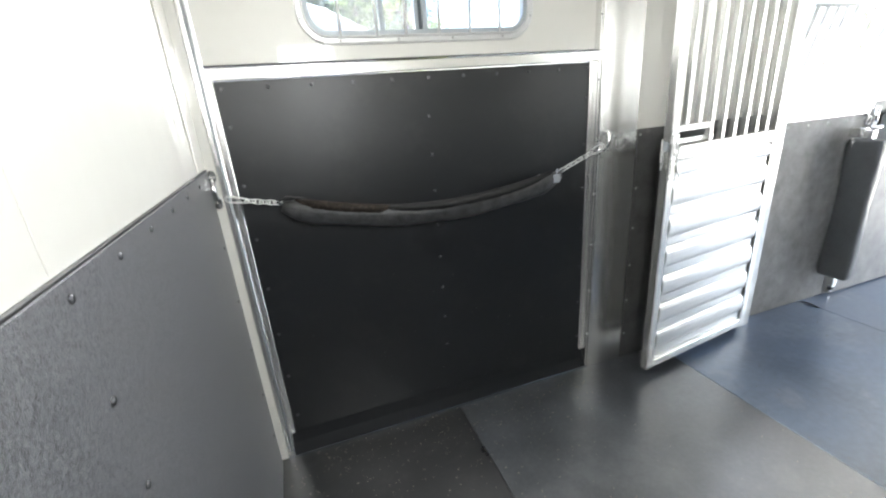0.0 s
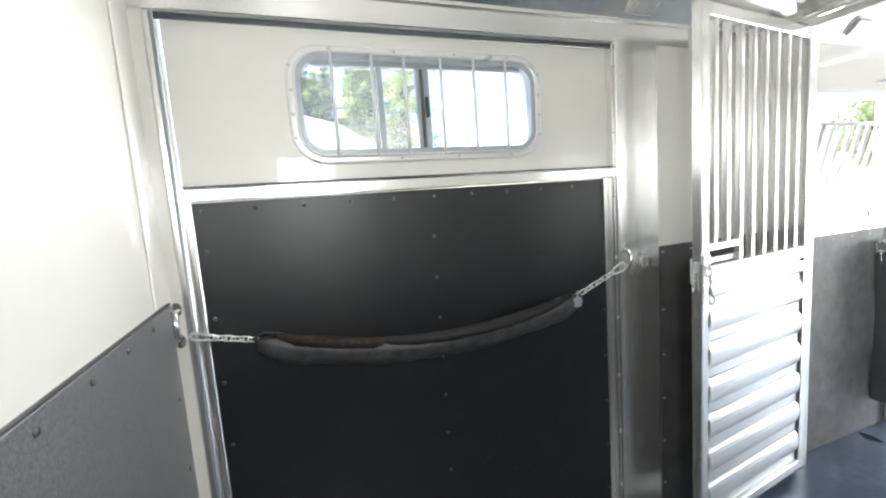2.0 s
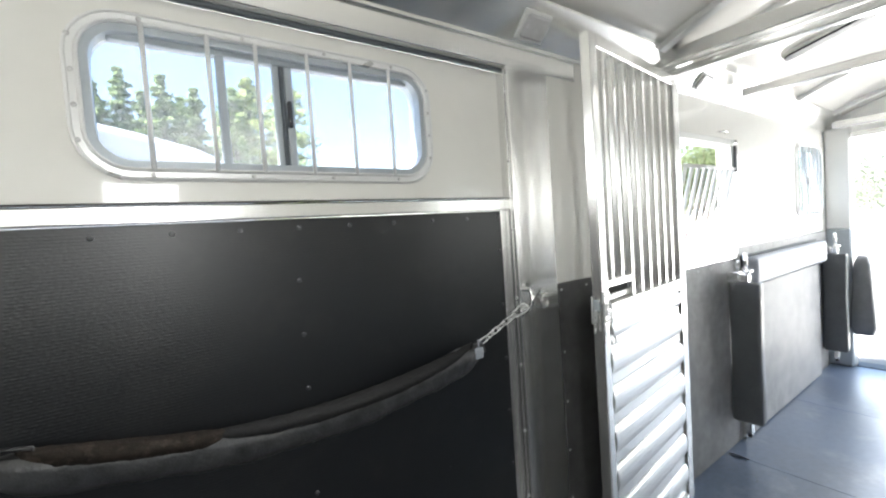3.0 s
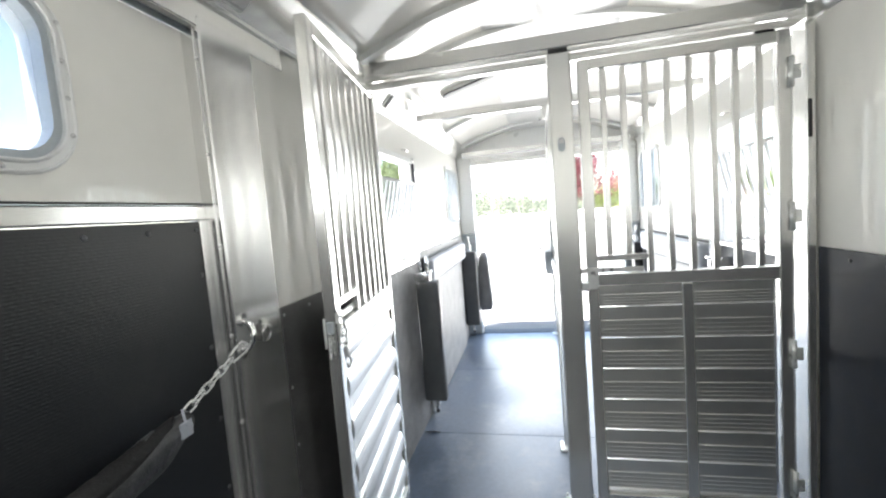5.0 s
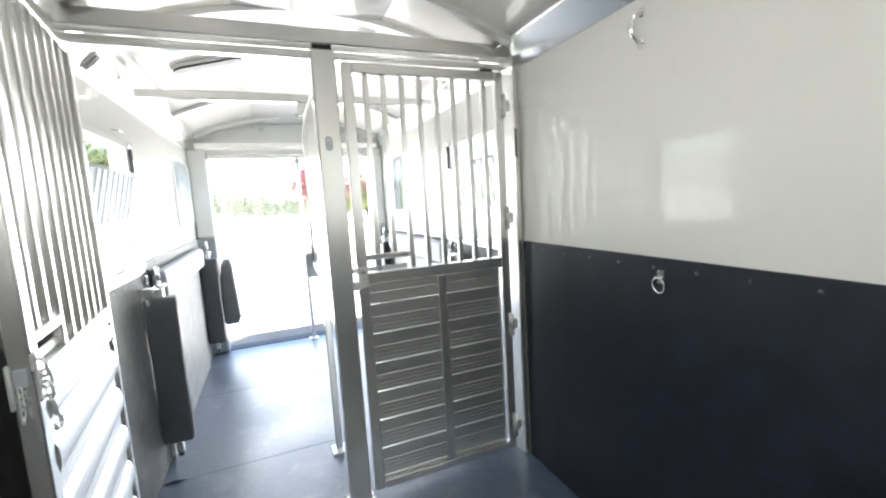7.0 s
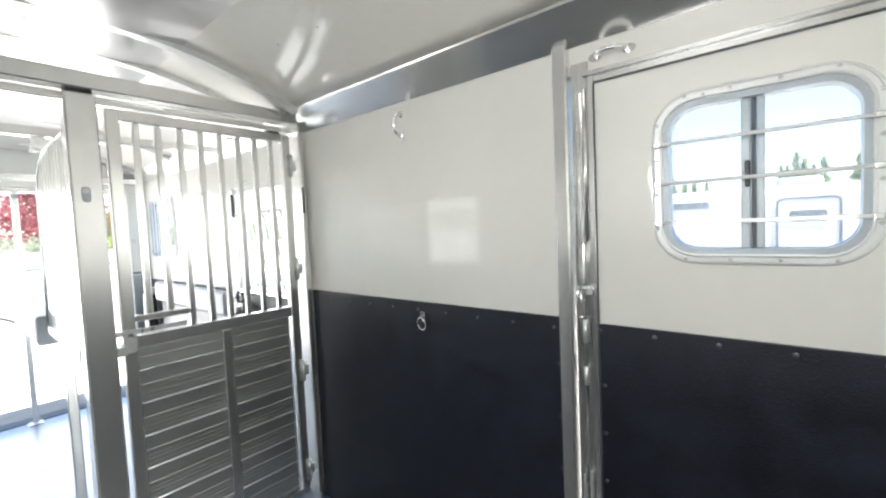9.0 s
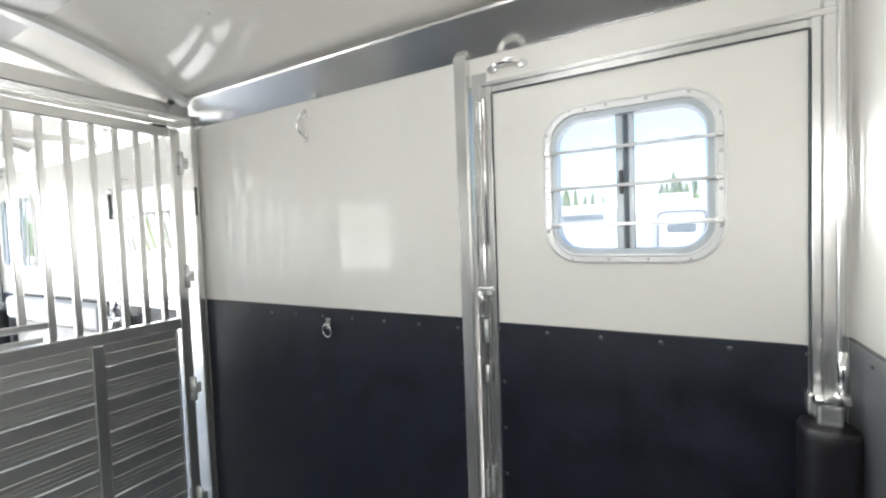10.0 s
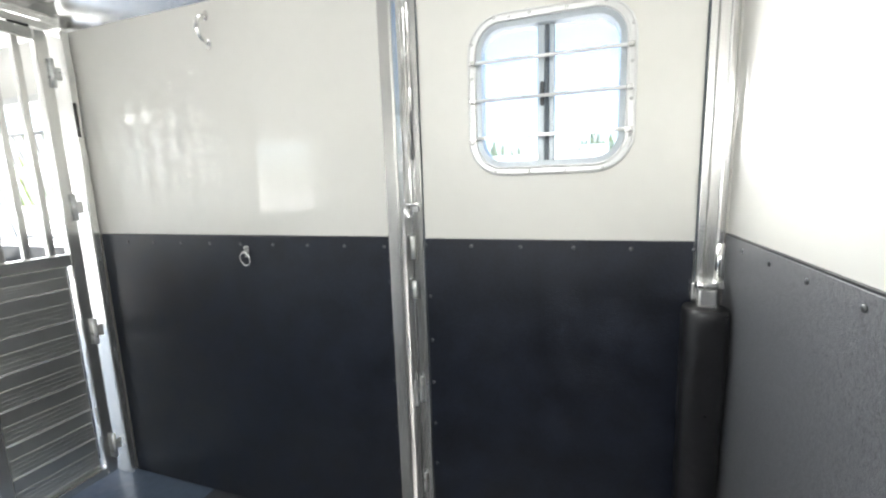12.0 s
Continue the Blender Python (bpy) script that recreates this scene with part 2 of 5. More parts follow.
# light that shines through thin leaves
for leafy in (FIR, LEAFY, LEAFG, LEAFR, FARWOOD):
    nt = leafy.node_tree
    p, out = nt.nodes["Principled BSDF"], nt.nodes["Material Output"]
    thin, both = nt.nodes.new("ShaderNodeBsdfTranslucent"), nt.nodes.new("ShaderNodeMixShader")
    nt.links.new(p.inputs["Base Color"].links[0].from_socket, thin.inputs["Color"])
    both.inputs["Fac"].default_value = 0.68
    nt.links.new(p.outputs["BSDF"], both.inputs[1])
    nt.links.new(thin.outputs["BSDF"], both.inputs[2])
    nt.links.new(both.outputs["Shader"], out.inputs["Surface"])

# ---- mesh helpers ----
def part(name, bm, mat, parent=None, label="", smooth=False):
    me = bpy.data.meshes.new(name)
    if smooth:
        for f in bm.faces:
            f.smooth = True
    bm.normal_update()
    bm.to_mesh(me)
    bm.free()
    me.materials.append(mat)
    ob = new(name, me)
    if parent:
        ob.parent = parent
    if label:
        ob["label"] = label
    return ob


def thing(name, label, category, group="", kind="", at=(0, 0, 0)):
    ob = tagged(new(name), label, category, group, kind)
    ob.location = at
    return ob


def box(bm, a, b, bev=0.003, seg=1, m=None):
    lo = Vector([min(p, q) for p, q in zip(a, b)])
    hi = Vector([max(p, q) for p, q in zip(a, b)])
    mat = Matrix.Translation((lo + hi) / 2) @ Matrix.Diagonal((*(hi - lo), 1))
    if m:
        mat = m @ mat
    g = bmesh.ops.create_cube(bm, size=1, matrix=mat)
    if bev:
        bev = min(bev, 0.45 * min(hi - lo))
        edges = list({e for v in g["verts"] for e in v.link_edges})
        bmesh.ops.bevel(bm, geom=edges, offset=bev, segments=seg, profile=0.5, affect="EDGES")
    return bm


def slab(name, a, b, mat, parent=None, bev=0.003, label="", seg=1, m=None):
    return part(name, box(bmesh.new(), a, b, bev, seg, m), mat, parent, label, smooth=False)


def tube(bm, pts, r, n=8, closed=False, caps=True):
    """A round tube along points; r is a number or one radius per point."""
    pts = [Vector(p) for p in pts]
    rings, k = [], len(pts)
    ref = None
    for i, p in enumerate(pts):
        a = pts[(i - 1) % k] if (closed or i > 0) else p
        c = pts[(i + 1) % k] if (closed or i < k - 1) else p
        t = (c - a).normalized()
        if ref is None:
            ref = t.orthogonal().normalized()
        ref = (ref - t * ref.dot(t)).normalized()
        side = t.cross(ref)
        rad = r[i] if isinstance(r, (list, tuple)) else r
        rings.append([bm.verts.new(p + (ref * math.cos(2 * math.pi * j / n) + side * math.sin(2 * math.pi * j / n)) * rad) for j in range(n)])
    for i in range(k if closed else k - 1):
        u, v = rings[i], rings[(i + 1) % k]
        for j in range(n):
            bm.faces.new((u[j], u[(j + 1) % n], v[(j + 1) % n], v[j]))
    if caps and not closed:
        bm.faces.new(rings[0][::-1])
        bm.faces.new(rings[-1])
    bmesh.ops.recalc_face_normals(bm, faces=bm.faces)
    return bm


def rod(name, pts, r, mat, parent=None, n=8, label="", closed=False):
    return part(name, tube(bmesh.new(), pts, r, n, closed), mat, parent, label, smooth=True)


def round_rect(w, h, r, n=6):
    """Outline of a rounded rectangle round the origin, as (u, v)."""
    out = []
    for cx, cy, a0 in ((w / 2 - r, h / 2 - r, 0), (-w / 2 + r, h / 2 - r, 90), (-w / 2 + r, -h / 2 + r, 180), (w / 2 - r, -h / 2 + r, 270)):
        for i in range(n + 1):
            a = radians(a0 + 90 * i / n)
            out.append((cx + r * math.cos(a), cy + r * math.sin(a)))
    return out


def band(bm, outer, inner, y0, y1, place):
    """A flat ring between two outlines of equal length, from depth y0 to y1. place(u, v, y) gives the point."""
    k = len(outer)
    v = [[bm.verts.new(place(u, w, y)) for u, w in line] for line, y in ((outer, y0), (inner, y0), (inner, y1), (outer, y1))]
    for i in range(k):
        j = (i + 1) % k
        for a in range(4):
            b = (a + 1) % 4
            bm.faces.new((v[a][i], v[a][j], v[b][j], v[b][i]))
    bmesh.ops.recalc_face_normals(bm, faces=bm.faces)
    return bm


def plate_with_hole(bm, x0, x1, z0, z1, outline, y0, y1):
    """A board in the xz plane with a rounded hole (outline in x, z)."""
    def corner(u, w):
        cx, cz = (x0 + x1) / 2, (z0 + z1) / 2
        du, dw = u - cx, w - cz
        s = min((x1 - x0) / 2 / max(abs(du), 1e-6), (z1 - z0) / 2 / max(abs(dw), 1e-6))
        return cx + du * s, cz + dw * s
    outer = [corner(u, w) for u, w in outline]
    # snap the outline point nearest to each corner onto it
    for c in ((x0, z0), (x1, z0), (x0, z1), (x1, z1)):
        i = min(range(len(outer)), key=lambda k: (outer[k][0] - c[0]) ** 2 + (outer[k][1] - c[1]) ** 2)
        outer[i] = c
    return band(bm, outer, outline, y0, y1, lambda u, w, y: (u, y, w))


def loft(bm, rings, caps=True):
    vs = [[bm.verts.new(p) for p in ring] for ring in rings]
    n = len(vs[0])
    for a, b in zip(vs, vs[1:]):
        for j in range(n):
            bm.faces.new((a[j], a[(j + 1) % n], b[(j + 1) % n], b[j]))
    if caps:
        bm.faces.new(vs[0][::-1])
        bm.faces.new(vs[-1])
    bmesh.ops.recalc_face_normals(bm, faces=bm.faces)
    return bm


def dome_mesh(r, h):
    bm = bmesh.new()
    rings = [[(r * s * math.cos(2 * math.pi * j / 10), r * s * math.sin(2 * math.pi * j / 10), h * z) for j in range(10)] for s, z in ((1, 0), (0.95, 0.45), (0.6, 0.9))]
    loft(bm, rings)
    for f in bm.faces:
        f.smooth = True
    me = bpy.data.meshes.new("rivet")
    bm.to_mesh(me)
    bm.free()
    return me


RIV_MESH = dome_mesh(0.0065, 0.004)
RIV_MESH.materials.append(RIVET)
RIV_BRIGHT = dome_mesh(0.0055, 0.0035)
RIV_BRIGHT.materials.append(RIVETL)


def rivets(parent, places, normal, mesh=None):
    turn = Vector(normal).to_track_quat("Z", "Y").to_euler()
    for p in places:
        ob = new("rivet", mesh or RIV_MESH)
        ob.location, ob.rotation_euler, ob.parent = p, turn, parent
# ---- the trailer's shell: x runs to the rear, y to the ramp side, the floor is z = 0 ----
LENGTH, WIDTH = 5.6, 1.98
EAVE, PEAK = 2.235, 2.43

floor = tagged(part("floor", box(bmesh.new(), (-0.06, -0.06, -0.12), (LENGTH, WIDTH + 0.08, -0.012), 0.0), LINING), "trailer floor deck under black rubber mats", "floor", kind="structure")
# base colour steps paler and bluer rearwards, imitating light from the doorway
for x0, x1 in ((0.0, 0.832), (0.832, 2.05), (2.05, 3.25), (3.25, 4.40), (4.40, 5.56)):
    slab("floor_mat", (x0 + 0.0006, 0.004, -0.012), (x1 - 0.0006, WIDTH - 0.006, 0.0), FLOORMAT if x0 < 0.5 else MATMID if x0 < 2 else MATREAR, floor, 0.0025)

# dry grit and chaff swept towards the ramp door
random.seed(29)
bm = bmesh.new()
for i in range(260):
    x, y = random.uniform(0.03, 1.25), WIDTH - 0.02 - min(0.85, random.expovariate(3.4))
    r, h, a = random.uniform(0.0012, 0.0034), random.uniform(0.001, 0.002), random.uniform(0, math.tau)
    long = random.choice((1.0, 1.3, 2.4))
    u, v = Vector((math.cos(a), math.sin(a), 0)) * r * long, Vector((-math.sin(a), math.cos(a), 0)) * r
    c = Vector((x, y, 0.0))
    base = [bm.verts.new(c + d) for d in (u, v, -u, -v)]
    tip = bm.verts.new(c + Vector((0, 0, h)) + u * 0.2)
    for k in range(4):
        bm.faces.new((base[k], base[(k + 1) % 4], tip))
GRIT = material("dry_grit", (0.20, 0.185, 0.16), 0.9, var=0.5, scale=60)
tagged(part("floor_grit", bm, GRIT), "pale dry grit and chaff scattered on the rubber mats", "grit", kind="stuff")

# front bulkhead
wall_front = tagged(slab("wall_front", (-0.06, -0.06, 0), (0.0, WIDTH + 0.08, 2.50), GEL, bev=0), "glossy white front bulkhead above black rubber lining", "wall", kind="structure")
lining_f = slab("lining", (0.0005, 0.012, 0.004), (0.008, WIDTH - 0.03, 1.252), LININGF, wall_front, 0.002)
slab("lining_edge", (0.0005, 0.012, 1.2525), (0.009, WIDTH - 0.03, 1.257), DARK, wall_front, 0.001)
rivets(wall_front, [(0.008, 0.966, 0.21 + 0.145 * i) for i in range(7)] + [(0.008, 0.15 + 0.163 * i, 1.227) for i in range(12)] + [(0.008, 1.90, 0.2 + 0.2 * i) for i in range(5)], (1, 0, 0))
slab("cover_strip", (0.0005, 1.835, 1.26), (0.006, 1.875, 2.30), GEL, wall_front, 0.002)
slab("seam", (0.0003, 0.956, 1.26), (0.0018, 0.959, 2.30), GEL, wall_front, 0.0005)

# ramp-side wall, with the ramp door's opening, a feed window and a small window
FEED = (2.76, 3.44, 1.19, 1.86)
REARW = (4.74, 5.38, 1.40, 1.94)


def side_wall(name, y_in, y_out, holes, x_start, label):
    bm = bmesh.new()
    xs = sorted({x_start, LENGTH, *[h[0] for h in holes], *[h[1] for h in holes]})
    for a, b in zip(xs, xs[1:]):
        inside = [h for h in holes if h[0] <= a + 1e-6 and h[1] >= b - 1e-6]
        spans = [(0.0, 2.50)]
        if inside:
            spans = [(0.0, inside[0][2]), (inside[0][3], 2.50)]
        for z0, z1 in spans:
            box(bm, (a, y_in, z0), (b, y_out, z1), 0)
    return tagged(part(name, bm, GEL), label, "wall", kind="structure")


wall_left = side_wall("wall_left", WIDTH, WIDTH + 0.06, [FEED, REARW], 1.785, "glossy white trailer side wall with rubber lining painted paler as if daylit")
bm = bmesh.new()
box(bm, (-0.06, WIDTH, 0), (0.03, WIDTH + 0.08, 2.50), 0)
box(bm, (0.03, WIDTH, 2.037), (1.785, WIDTH + 0.08, 2.50), 0)
part("header", bm, GEL, wall_left)
column = slab("column", (1.572, 1.968, 0.0), (1.784, WIDTH + 0.078, 2.062), ALU, wall_left, 0.004, "brushed aluminium door column")
slab("header_rail", (0.0, 1.972, 2.036), (1.96, 1.9795, 2.115), ALUX, wall_left, 0.002)
slab("header_lip", (0.0, 1.962, 2.108), (2.5, 1.972, 2.122), ALUX, wall_left, 0.002)
# lining steps from dark to pale rearwards, painting in the doorway light
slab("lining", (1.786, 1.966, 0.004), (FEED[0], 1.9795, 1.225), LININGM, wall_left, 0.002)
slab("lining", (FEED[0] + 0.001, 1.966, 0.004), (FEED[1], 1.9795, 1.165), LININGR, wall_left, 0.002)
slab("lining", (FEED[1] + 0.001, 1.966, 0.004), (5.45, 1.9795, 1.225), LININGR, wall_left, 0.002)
rivets(wall_left, [(1.80 + 0.16 * i, 1.966, 1.20) for i in range(6)] + [(2.80 + 0.16 * i, 1.966, 1.14) for i in range(5)] + [(1.80, 1.966, 0.15 + 0.2 * i) for i in range(5)], (0, -1, 0), RIV_BRIGHT)
slab("feed_sill", (FEED[0] - 0.02, 1.955, 1.166), (FEED[1] + 0.02, WIDTH + 0.07, 1.189), ALUX, wall_left, 0.003)
for a, b in (((FEED[1], 1.955, 1.19), (FEED[1] + 0.045, 1.979, 1.90)), ((FEED[0] - 0.045, 1.955, 1.19), (FEED[0], 1.979, 1.90)), ((FEED[0], 1.955, 1.861), (FEED[1], 1.979, 1.90))):
    slab("feed_frame", a, b, WINFRAME, wall_left, 0.004)

# escape-door side wall
wall_right = side_wall("wall_right", 0.0, -0.06, [FEED, REARW], 1.029, "glossy white trailer side wall above black rubber lining")
bm = bmesh.new()
box(bm, (-0.06, -0.08, 0), (0.02, 0, 2.50), 0)
box(bm, (0.02, -0.08, 2.05), (1.029, 0, 2.50), 0)
part("header", bm, GEL, wall_right)
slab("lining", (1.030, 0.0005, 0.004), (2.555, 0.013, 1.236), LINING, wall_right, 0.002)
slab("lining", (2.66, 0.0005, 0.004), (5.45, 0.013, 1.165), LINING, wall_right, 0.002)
rivets(wall_right, [(1.046 + 0.017 + 0.1645 * i, 0.013, 1.20) for i in range(9)] + [(1.045, 0.013, 0.12 + 0.19 * i) for i in range(6)], (0, 1, 0))
slab("feed_sill", (FEED[0] - 0.02, -0.07, 1.166), (FEED[1] + 0.02, 0.03, 1.189), ALUX, wall_right, 0.003)
for a, b in (((FEED[1], 0.001, 1.19), (FEED[1] + 0.045, 0.028, 1.90)), ((FEED[0] - 0.045, 0.001, 1.19), (FEED[0], 0.028, 1.90)), ((FEED[0], 0.001, 1.861), (FEED[1], 0.028, 1.90))):
    slab("feed_frame", a, b, WINFRAME, wall_right, 0.004)

# rear door surround
bm = bmesh.new()
box(bm, (LENGTH, -0.06, -0.12), (LENGTH + 0.06, 0.17, 2.50), 0.004)
box(bm, (LENGTH, WIDTH - 0.17, -0.12), (LENGTH + 0.06, WIDTH + 0.06, 2.50), 0.004)
box(bm, (LENGTH, 0.17, 2.07), (LENGTH + 0.06, WIDTH - 0.17, 2.50), 0.004)
wall_rear = tagged(part("wall_rear", bm, WINFRAME), "white rear door surround, open to the yard", "door frame", kind="structure")
for y0, y1 in ((0.0005, 0.17), (WIDTH - 0.17, WIDTH - 0.0005)):
    slab("corner_post", (5.50, y0, 1.235), (LENGTH - 0.002, y1, 2.12), WINFRAME, wall_rear, 0.012)
    slab("corner_post_guard", (5.496, y0, 0.004), (LENGTH - 0.002, y1, 1.234), SEAL, wall_rear, 0.012)
slab("head_rail", (5.502, 0.1705, 2.02), (5.58, WIDTH - 0.1705, 2.07), ALU, wall_rear, 0.006)
slab("threshold", (5.562, 0.1705, -0.02), (5.70, WIDTH - 0.1705, 0.006), DARK, wall_rear, 0.005)


# ceiling: a shallow arch with coved eaves
def roof_z(y):
    return EAVE + (PEAK - EAVE) * (1 - ((y - WIDTH / 2) / (WIDTH / 2 - 0.11)) ** 2)


bm = bmesh.new()
prof = [(0.11 + (WIDTH - 0.22) * i / 24) for i in range(25)]
ring = [(y, roof_z(y)) for y in prof] + [(y, roof_z(y) + 0.03) for y in reversed(prof)]
loft(bm, [[(x, y, z) for y, z in ring] for x in (-0.05, 1.2, 2.4, 3.6, LENGTH)])
ceiling = tagged(part("ceiling", bm, CEIL, smooth=False), "glossy white arched trailer ceiling with roof bows", "ceiling", kind="structure")
for f in ceiling.data.polygons:
    f.use_smooth = abs(f.normal.x) < 0.5
# roof skin that closes the eaves
roof = tagged(part("roof", box(bmesh.new(), (-0.08, -0.10, 2.502), (LENGTH + 0.06, WIDTH + 0.12, 2.40), 0.01), PAINTW), "white outer roof skin of the trailer", "roof", kind="structure")
for side, ya, yb in (("right", 0.0, 0.115), ("left", WIDTH, WIDTH - 0.115)):
    bm = bmesh.new()
    za = 2.145 if side == "right" else 2.118
    s = 1 if side == "right" else -1
    ring = [(ya, za), (ya + s * 0.004, za - 0.006), (yb, EAVE - 0.004), (yb + s * 0.004, EAVE + 0.006), (yb, EAVE + 0.03), (ya, EAVE + 0.05)]
    loft(bm, [[(x, y, z) for y, z in ring] for x in (0.001, 1.0, 2.0, 3.0, 4.0, 5.50)])
    tagged(part("eave_trim", bm, ALUX), "sloping satin aluminium cove along the eaves", "trim", kind="structure")


rivets(ceiling, [(x, y, roof_z(y) - 0.0005) for x, y in ((0.55, 0.42), (0.78, 0.40), (1.02, 0.43), (1.27, 0.41), (1.52, 0.42), (1.80, 0.41), (2.05, 0.43), (0.7, 1.02), (1.35, 1.0), (1.95, 1.03))], (0, 0, -1), RIV_BRIGHT)


def roof_bow(x, drop, width):
    bm = bmesh.new()
    ys = [0.115 + (WIDTH - 0.23) * i / 20 for i in range(21)]
    ring_low = [(y, roof_z(y) - drop) for y in ys]
    ring = ring_low + [(y, roof_z(y) + 0.005) for y in reversed(ys)]
    loft(bm, [[(xx, y, z) for y, z in ring] for xx in (x, x + width)])
    return tagged(part("roof_bow", bm, WINFRAME), "arched white roof bow under the ceiling", "roof bow", "roof bows", "structure")


for x in (2.44, 2.80, 4.35, 5.28):
    roof_bow(x, 0.028, 0.05)

# straight cross rails
rail = thing("cross_rail", "white aluminium rail spanning the trailer above the gates", "rail", kind="structure")
slab("tube", (2.545, 0.03, 2.172), (2.625, 1.93, 2.238), MILL, rail, 0.005)
slab("gate_stop", (2.627, 0.04, 2.136), (2.675, 1.92, 2.171), MILL, rail, 0.004)
slab("end_plate", (2.53, 1.895, 2.13), (2.66, 1.925, 2.25), MILL, rail, 0.003)
slab("end_plate", (2.53, 0.035, 2.13), (2.66, 0.062, 2.25), MILL, rail, 0.003)
rail2 = thing("cross_rail", "white aluminium rail spanning the stalls", "rail", kind="structure")
slab("tube", (3.40, 0.10, 2.125), (3.455, 1.88, 2.175), MILL, rail2, 0.005)
rail3 = thing("cross_rail", "white aluminium rail before the rear opening", "rail", kind="structure")
slab("tube", (5.30, 0.10, 2.10), (5.36, 1.88, 2.155), MILL, rail3, 0.005)

# ---- sliding windows with guards ----
def window(name, x0, x1, z0, z1, r, y_face, out, label, slider, bars, bar_dir, sash):
    """y_face: inner wall face; out: +1 when outside lies at greater y. slider: x of the meeting stile."""
    w = thing(name, label, "window", kind="structure")
    cx, cz = (x0 + x1) / 2, (z0 + z1) / 2
    at = lambda u, v, y: (cx + u, y_face + out * y, cz + v)
    W, H = x1 - x0, z1 - z0
    bm = bmesh.new()
    edge = [(0.0325, 0.0), (0.0325, -0.005), (0.0300, -0.0095), (0.0265, -0.0105), (0.0240, -0.0075), (0.0125, -0.0075), (0.0105, -0.014), (0.0075, -0.016), (0.0045, -0.0145), (0.0035, 0.0)]
    loops = [[bm.verts.new(at(u, v, y)) for u, v in round_rect(W + 2 * d, H + 2 * d, r + d)] for d, y in edge]
    for one, two in zip(loops, loops[1:] + loops[:1]):
        for k in range(len(one)):
            j = (k + 1) % len(one)
            bm.faces.new((one[k], one[j], two[j], two[k]))
    bmesh.ops.recalc_face_normals(bm, faces=bm.faces)
    part("window_frame", bm, FRAMEA, w)
    bm = band(bmesh.new(), round_rect(W + 0.008, H + 0.008, r + 0.002), round_rect(W - 0.022, H - 0.022, r - 0.008), -0.006, 0.055, at)
    part("window_reveal", bm, SEAL, w)
    ya, yb = sorted((y_face + out * 0.018, y_face + out * 0.034))
    for a, b in ((slider - 0.020, slider - 0.004), (slider - 0.003, slider + 0.008), (slider + 0.009, slider + 0.030)):
        slab("meeting_stile", (a, ya, z0 + 0.01), (b, yb, z1 - 0.01), SEALD if b - a < 0.012 else SEAL, w, 0.003)
    slab("latch", (slider + 0.010, y_face + out * 0.006, cz - 0.035), (slider + 0.022, y_face + out * 0.018, cz + 0.035), DARK, w, 0.003)
    for (a, b), dy in (((x0, slider), 0.030), ((slider, x1), 0.022)):
        g = slab("pane", (a + 0.004, y_face + out * dy, z0 + 0.004), (b - 0.004, y_face + out * (dy + 0.004), z1 - 0.004), GLASS, w, 0)
        g.visible_shadow = False
    for ya_, za_ in () if not sash else ((z0 + 0.008, z0 + 0.015), (z1 - 0.024, z1 - 0.008)):
        slab("track", (x0 + r * 0.6, y_face + out * 0.012, ya_), (x1 - r * 0.6, y_face + out * 0.045, za_), SEAL, w, 0.002)
    yb_ = y_face - out * 0.024
    for p in bars:
        if bar_dir == "v":
            rod("bar", [(p, y_face - out * 0.013, z1 + 0.010), (p, y_face - out * 0.013, z0 - 0.010)], 0.0052, BARWHITE, w, 8)
        else:
            rod("bar", [(x0 - 0.012, yb_, p), (x1 + 0.012, yb_, p)], 0.0050, BARWHITE, w, 8)
            for xx in (x0 - 0.013, x1 + 0.013):
                slab("clip", (xx - 0.009, y_face - out * 0.0165, p - 0.007), (xx + 0.009, y_face - out * 0.031, p + 0.007), MILL, w, 0.002)
    n = 4
    spots = [(x0 + W * (i + 0.5) / n, y_face - out * 0.0075, zz) for i in range(n) for zz in (z0 - 0.019, z1 + 0.019)] + [(xx, y_face - out * 0.0075, z0 + H * (i + 0.7) / 4.2) for i in range(4) for xx in (x0 - 0.019, x1 + 0.019)]
    rivets(w, spots, (0, -out, 0), RIV_BRIGHT)
    return w


# ---- ramp door with its window ----
DY = 2.02
door = thing("door_1", "closed side ramp door, white above, black rubber mat below", "door", kind="structure")
WX = (0.402, 1.232, 1.652, 1.952)
cx, cz = (WX[0] + WX[1]) / 2, (WX[2] + WX[3]) / 2
outline = [(cx + u, cz + v) for u, v in round_rect(WX[1] - WX[0] + 0.006, WX[3] - WX[2] + 0.006, 0.075, 8)]
bm = bmesh.new()
plate_with_hole(bm, 0.062, 1.582, 1.572, 2.026, outline, DY, DY + 0.045)
part("upper_panel", bm, GEL, door, "glossy white upper door panel")
slab("mat", (0.078, DY - 0.004, 0.012), (1.545, DY + 0.03, 1.524), DOORMAT, door, 0.003, "black ribbed rubber door mat")
part("lower_flap", loft(bmesh.new(), [[(x, 2.0155, 0.100), (x, 2.003, 0.050), (x, 1.982, 0.002), (x, 1.990, 0.001), (x, 2.010, 0.050), (x, 2.0157, 0.080)] for x in (0.060, 0.55, 1.05, 1.565)]), DOORMAT, door)
slab("mat_rail", (0.062, DY - 0.008, 1.526), (1.566, DY + 0.03, 1.566), ALUX, door, 0.004, "brushed aluminium door rail")
slab("hinge_strip", (0.062, DY - 0.014, 1.5665), (1.566, DY - 0.002, 1.5715), DARK, door, 0.001)
slab("frame_side", (0.058, DY - 0.006, 0.004), (0.0775, DY + 0.03, 1.525), ALU, door, 0.003)
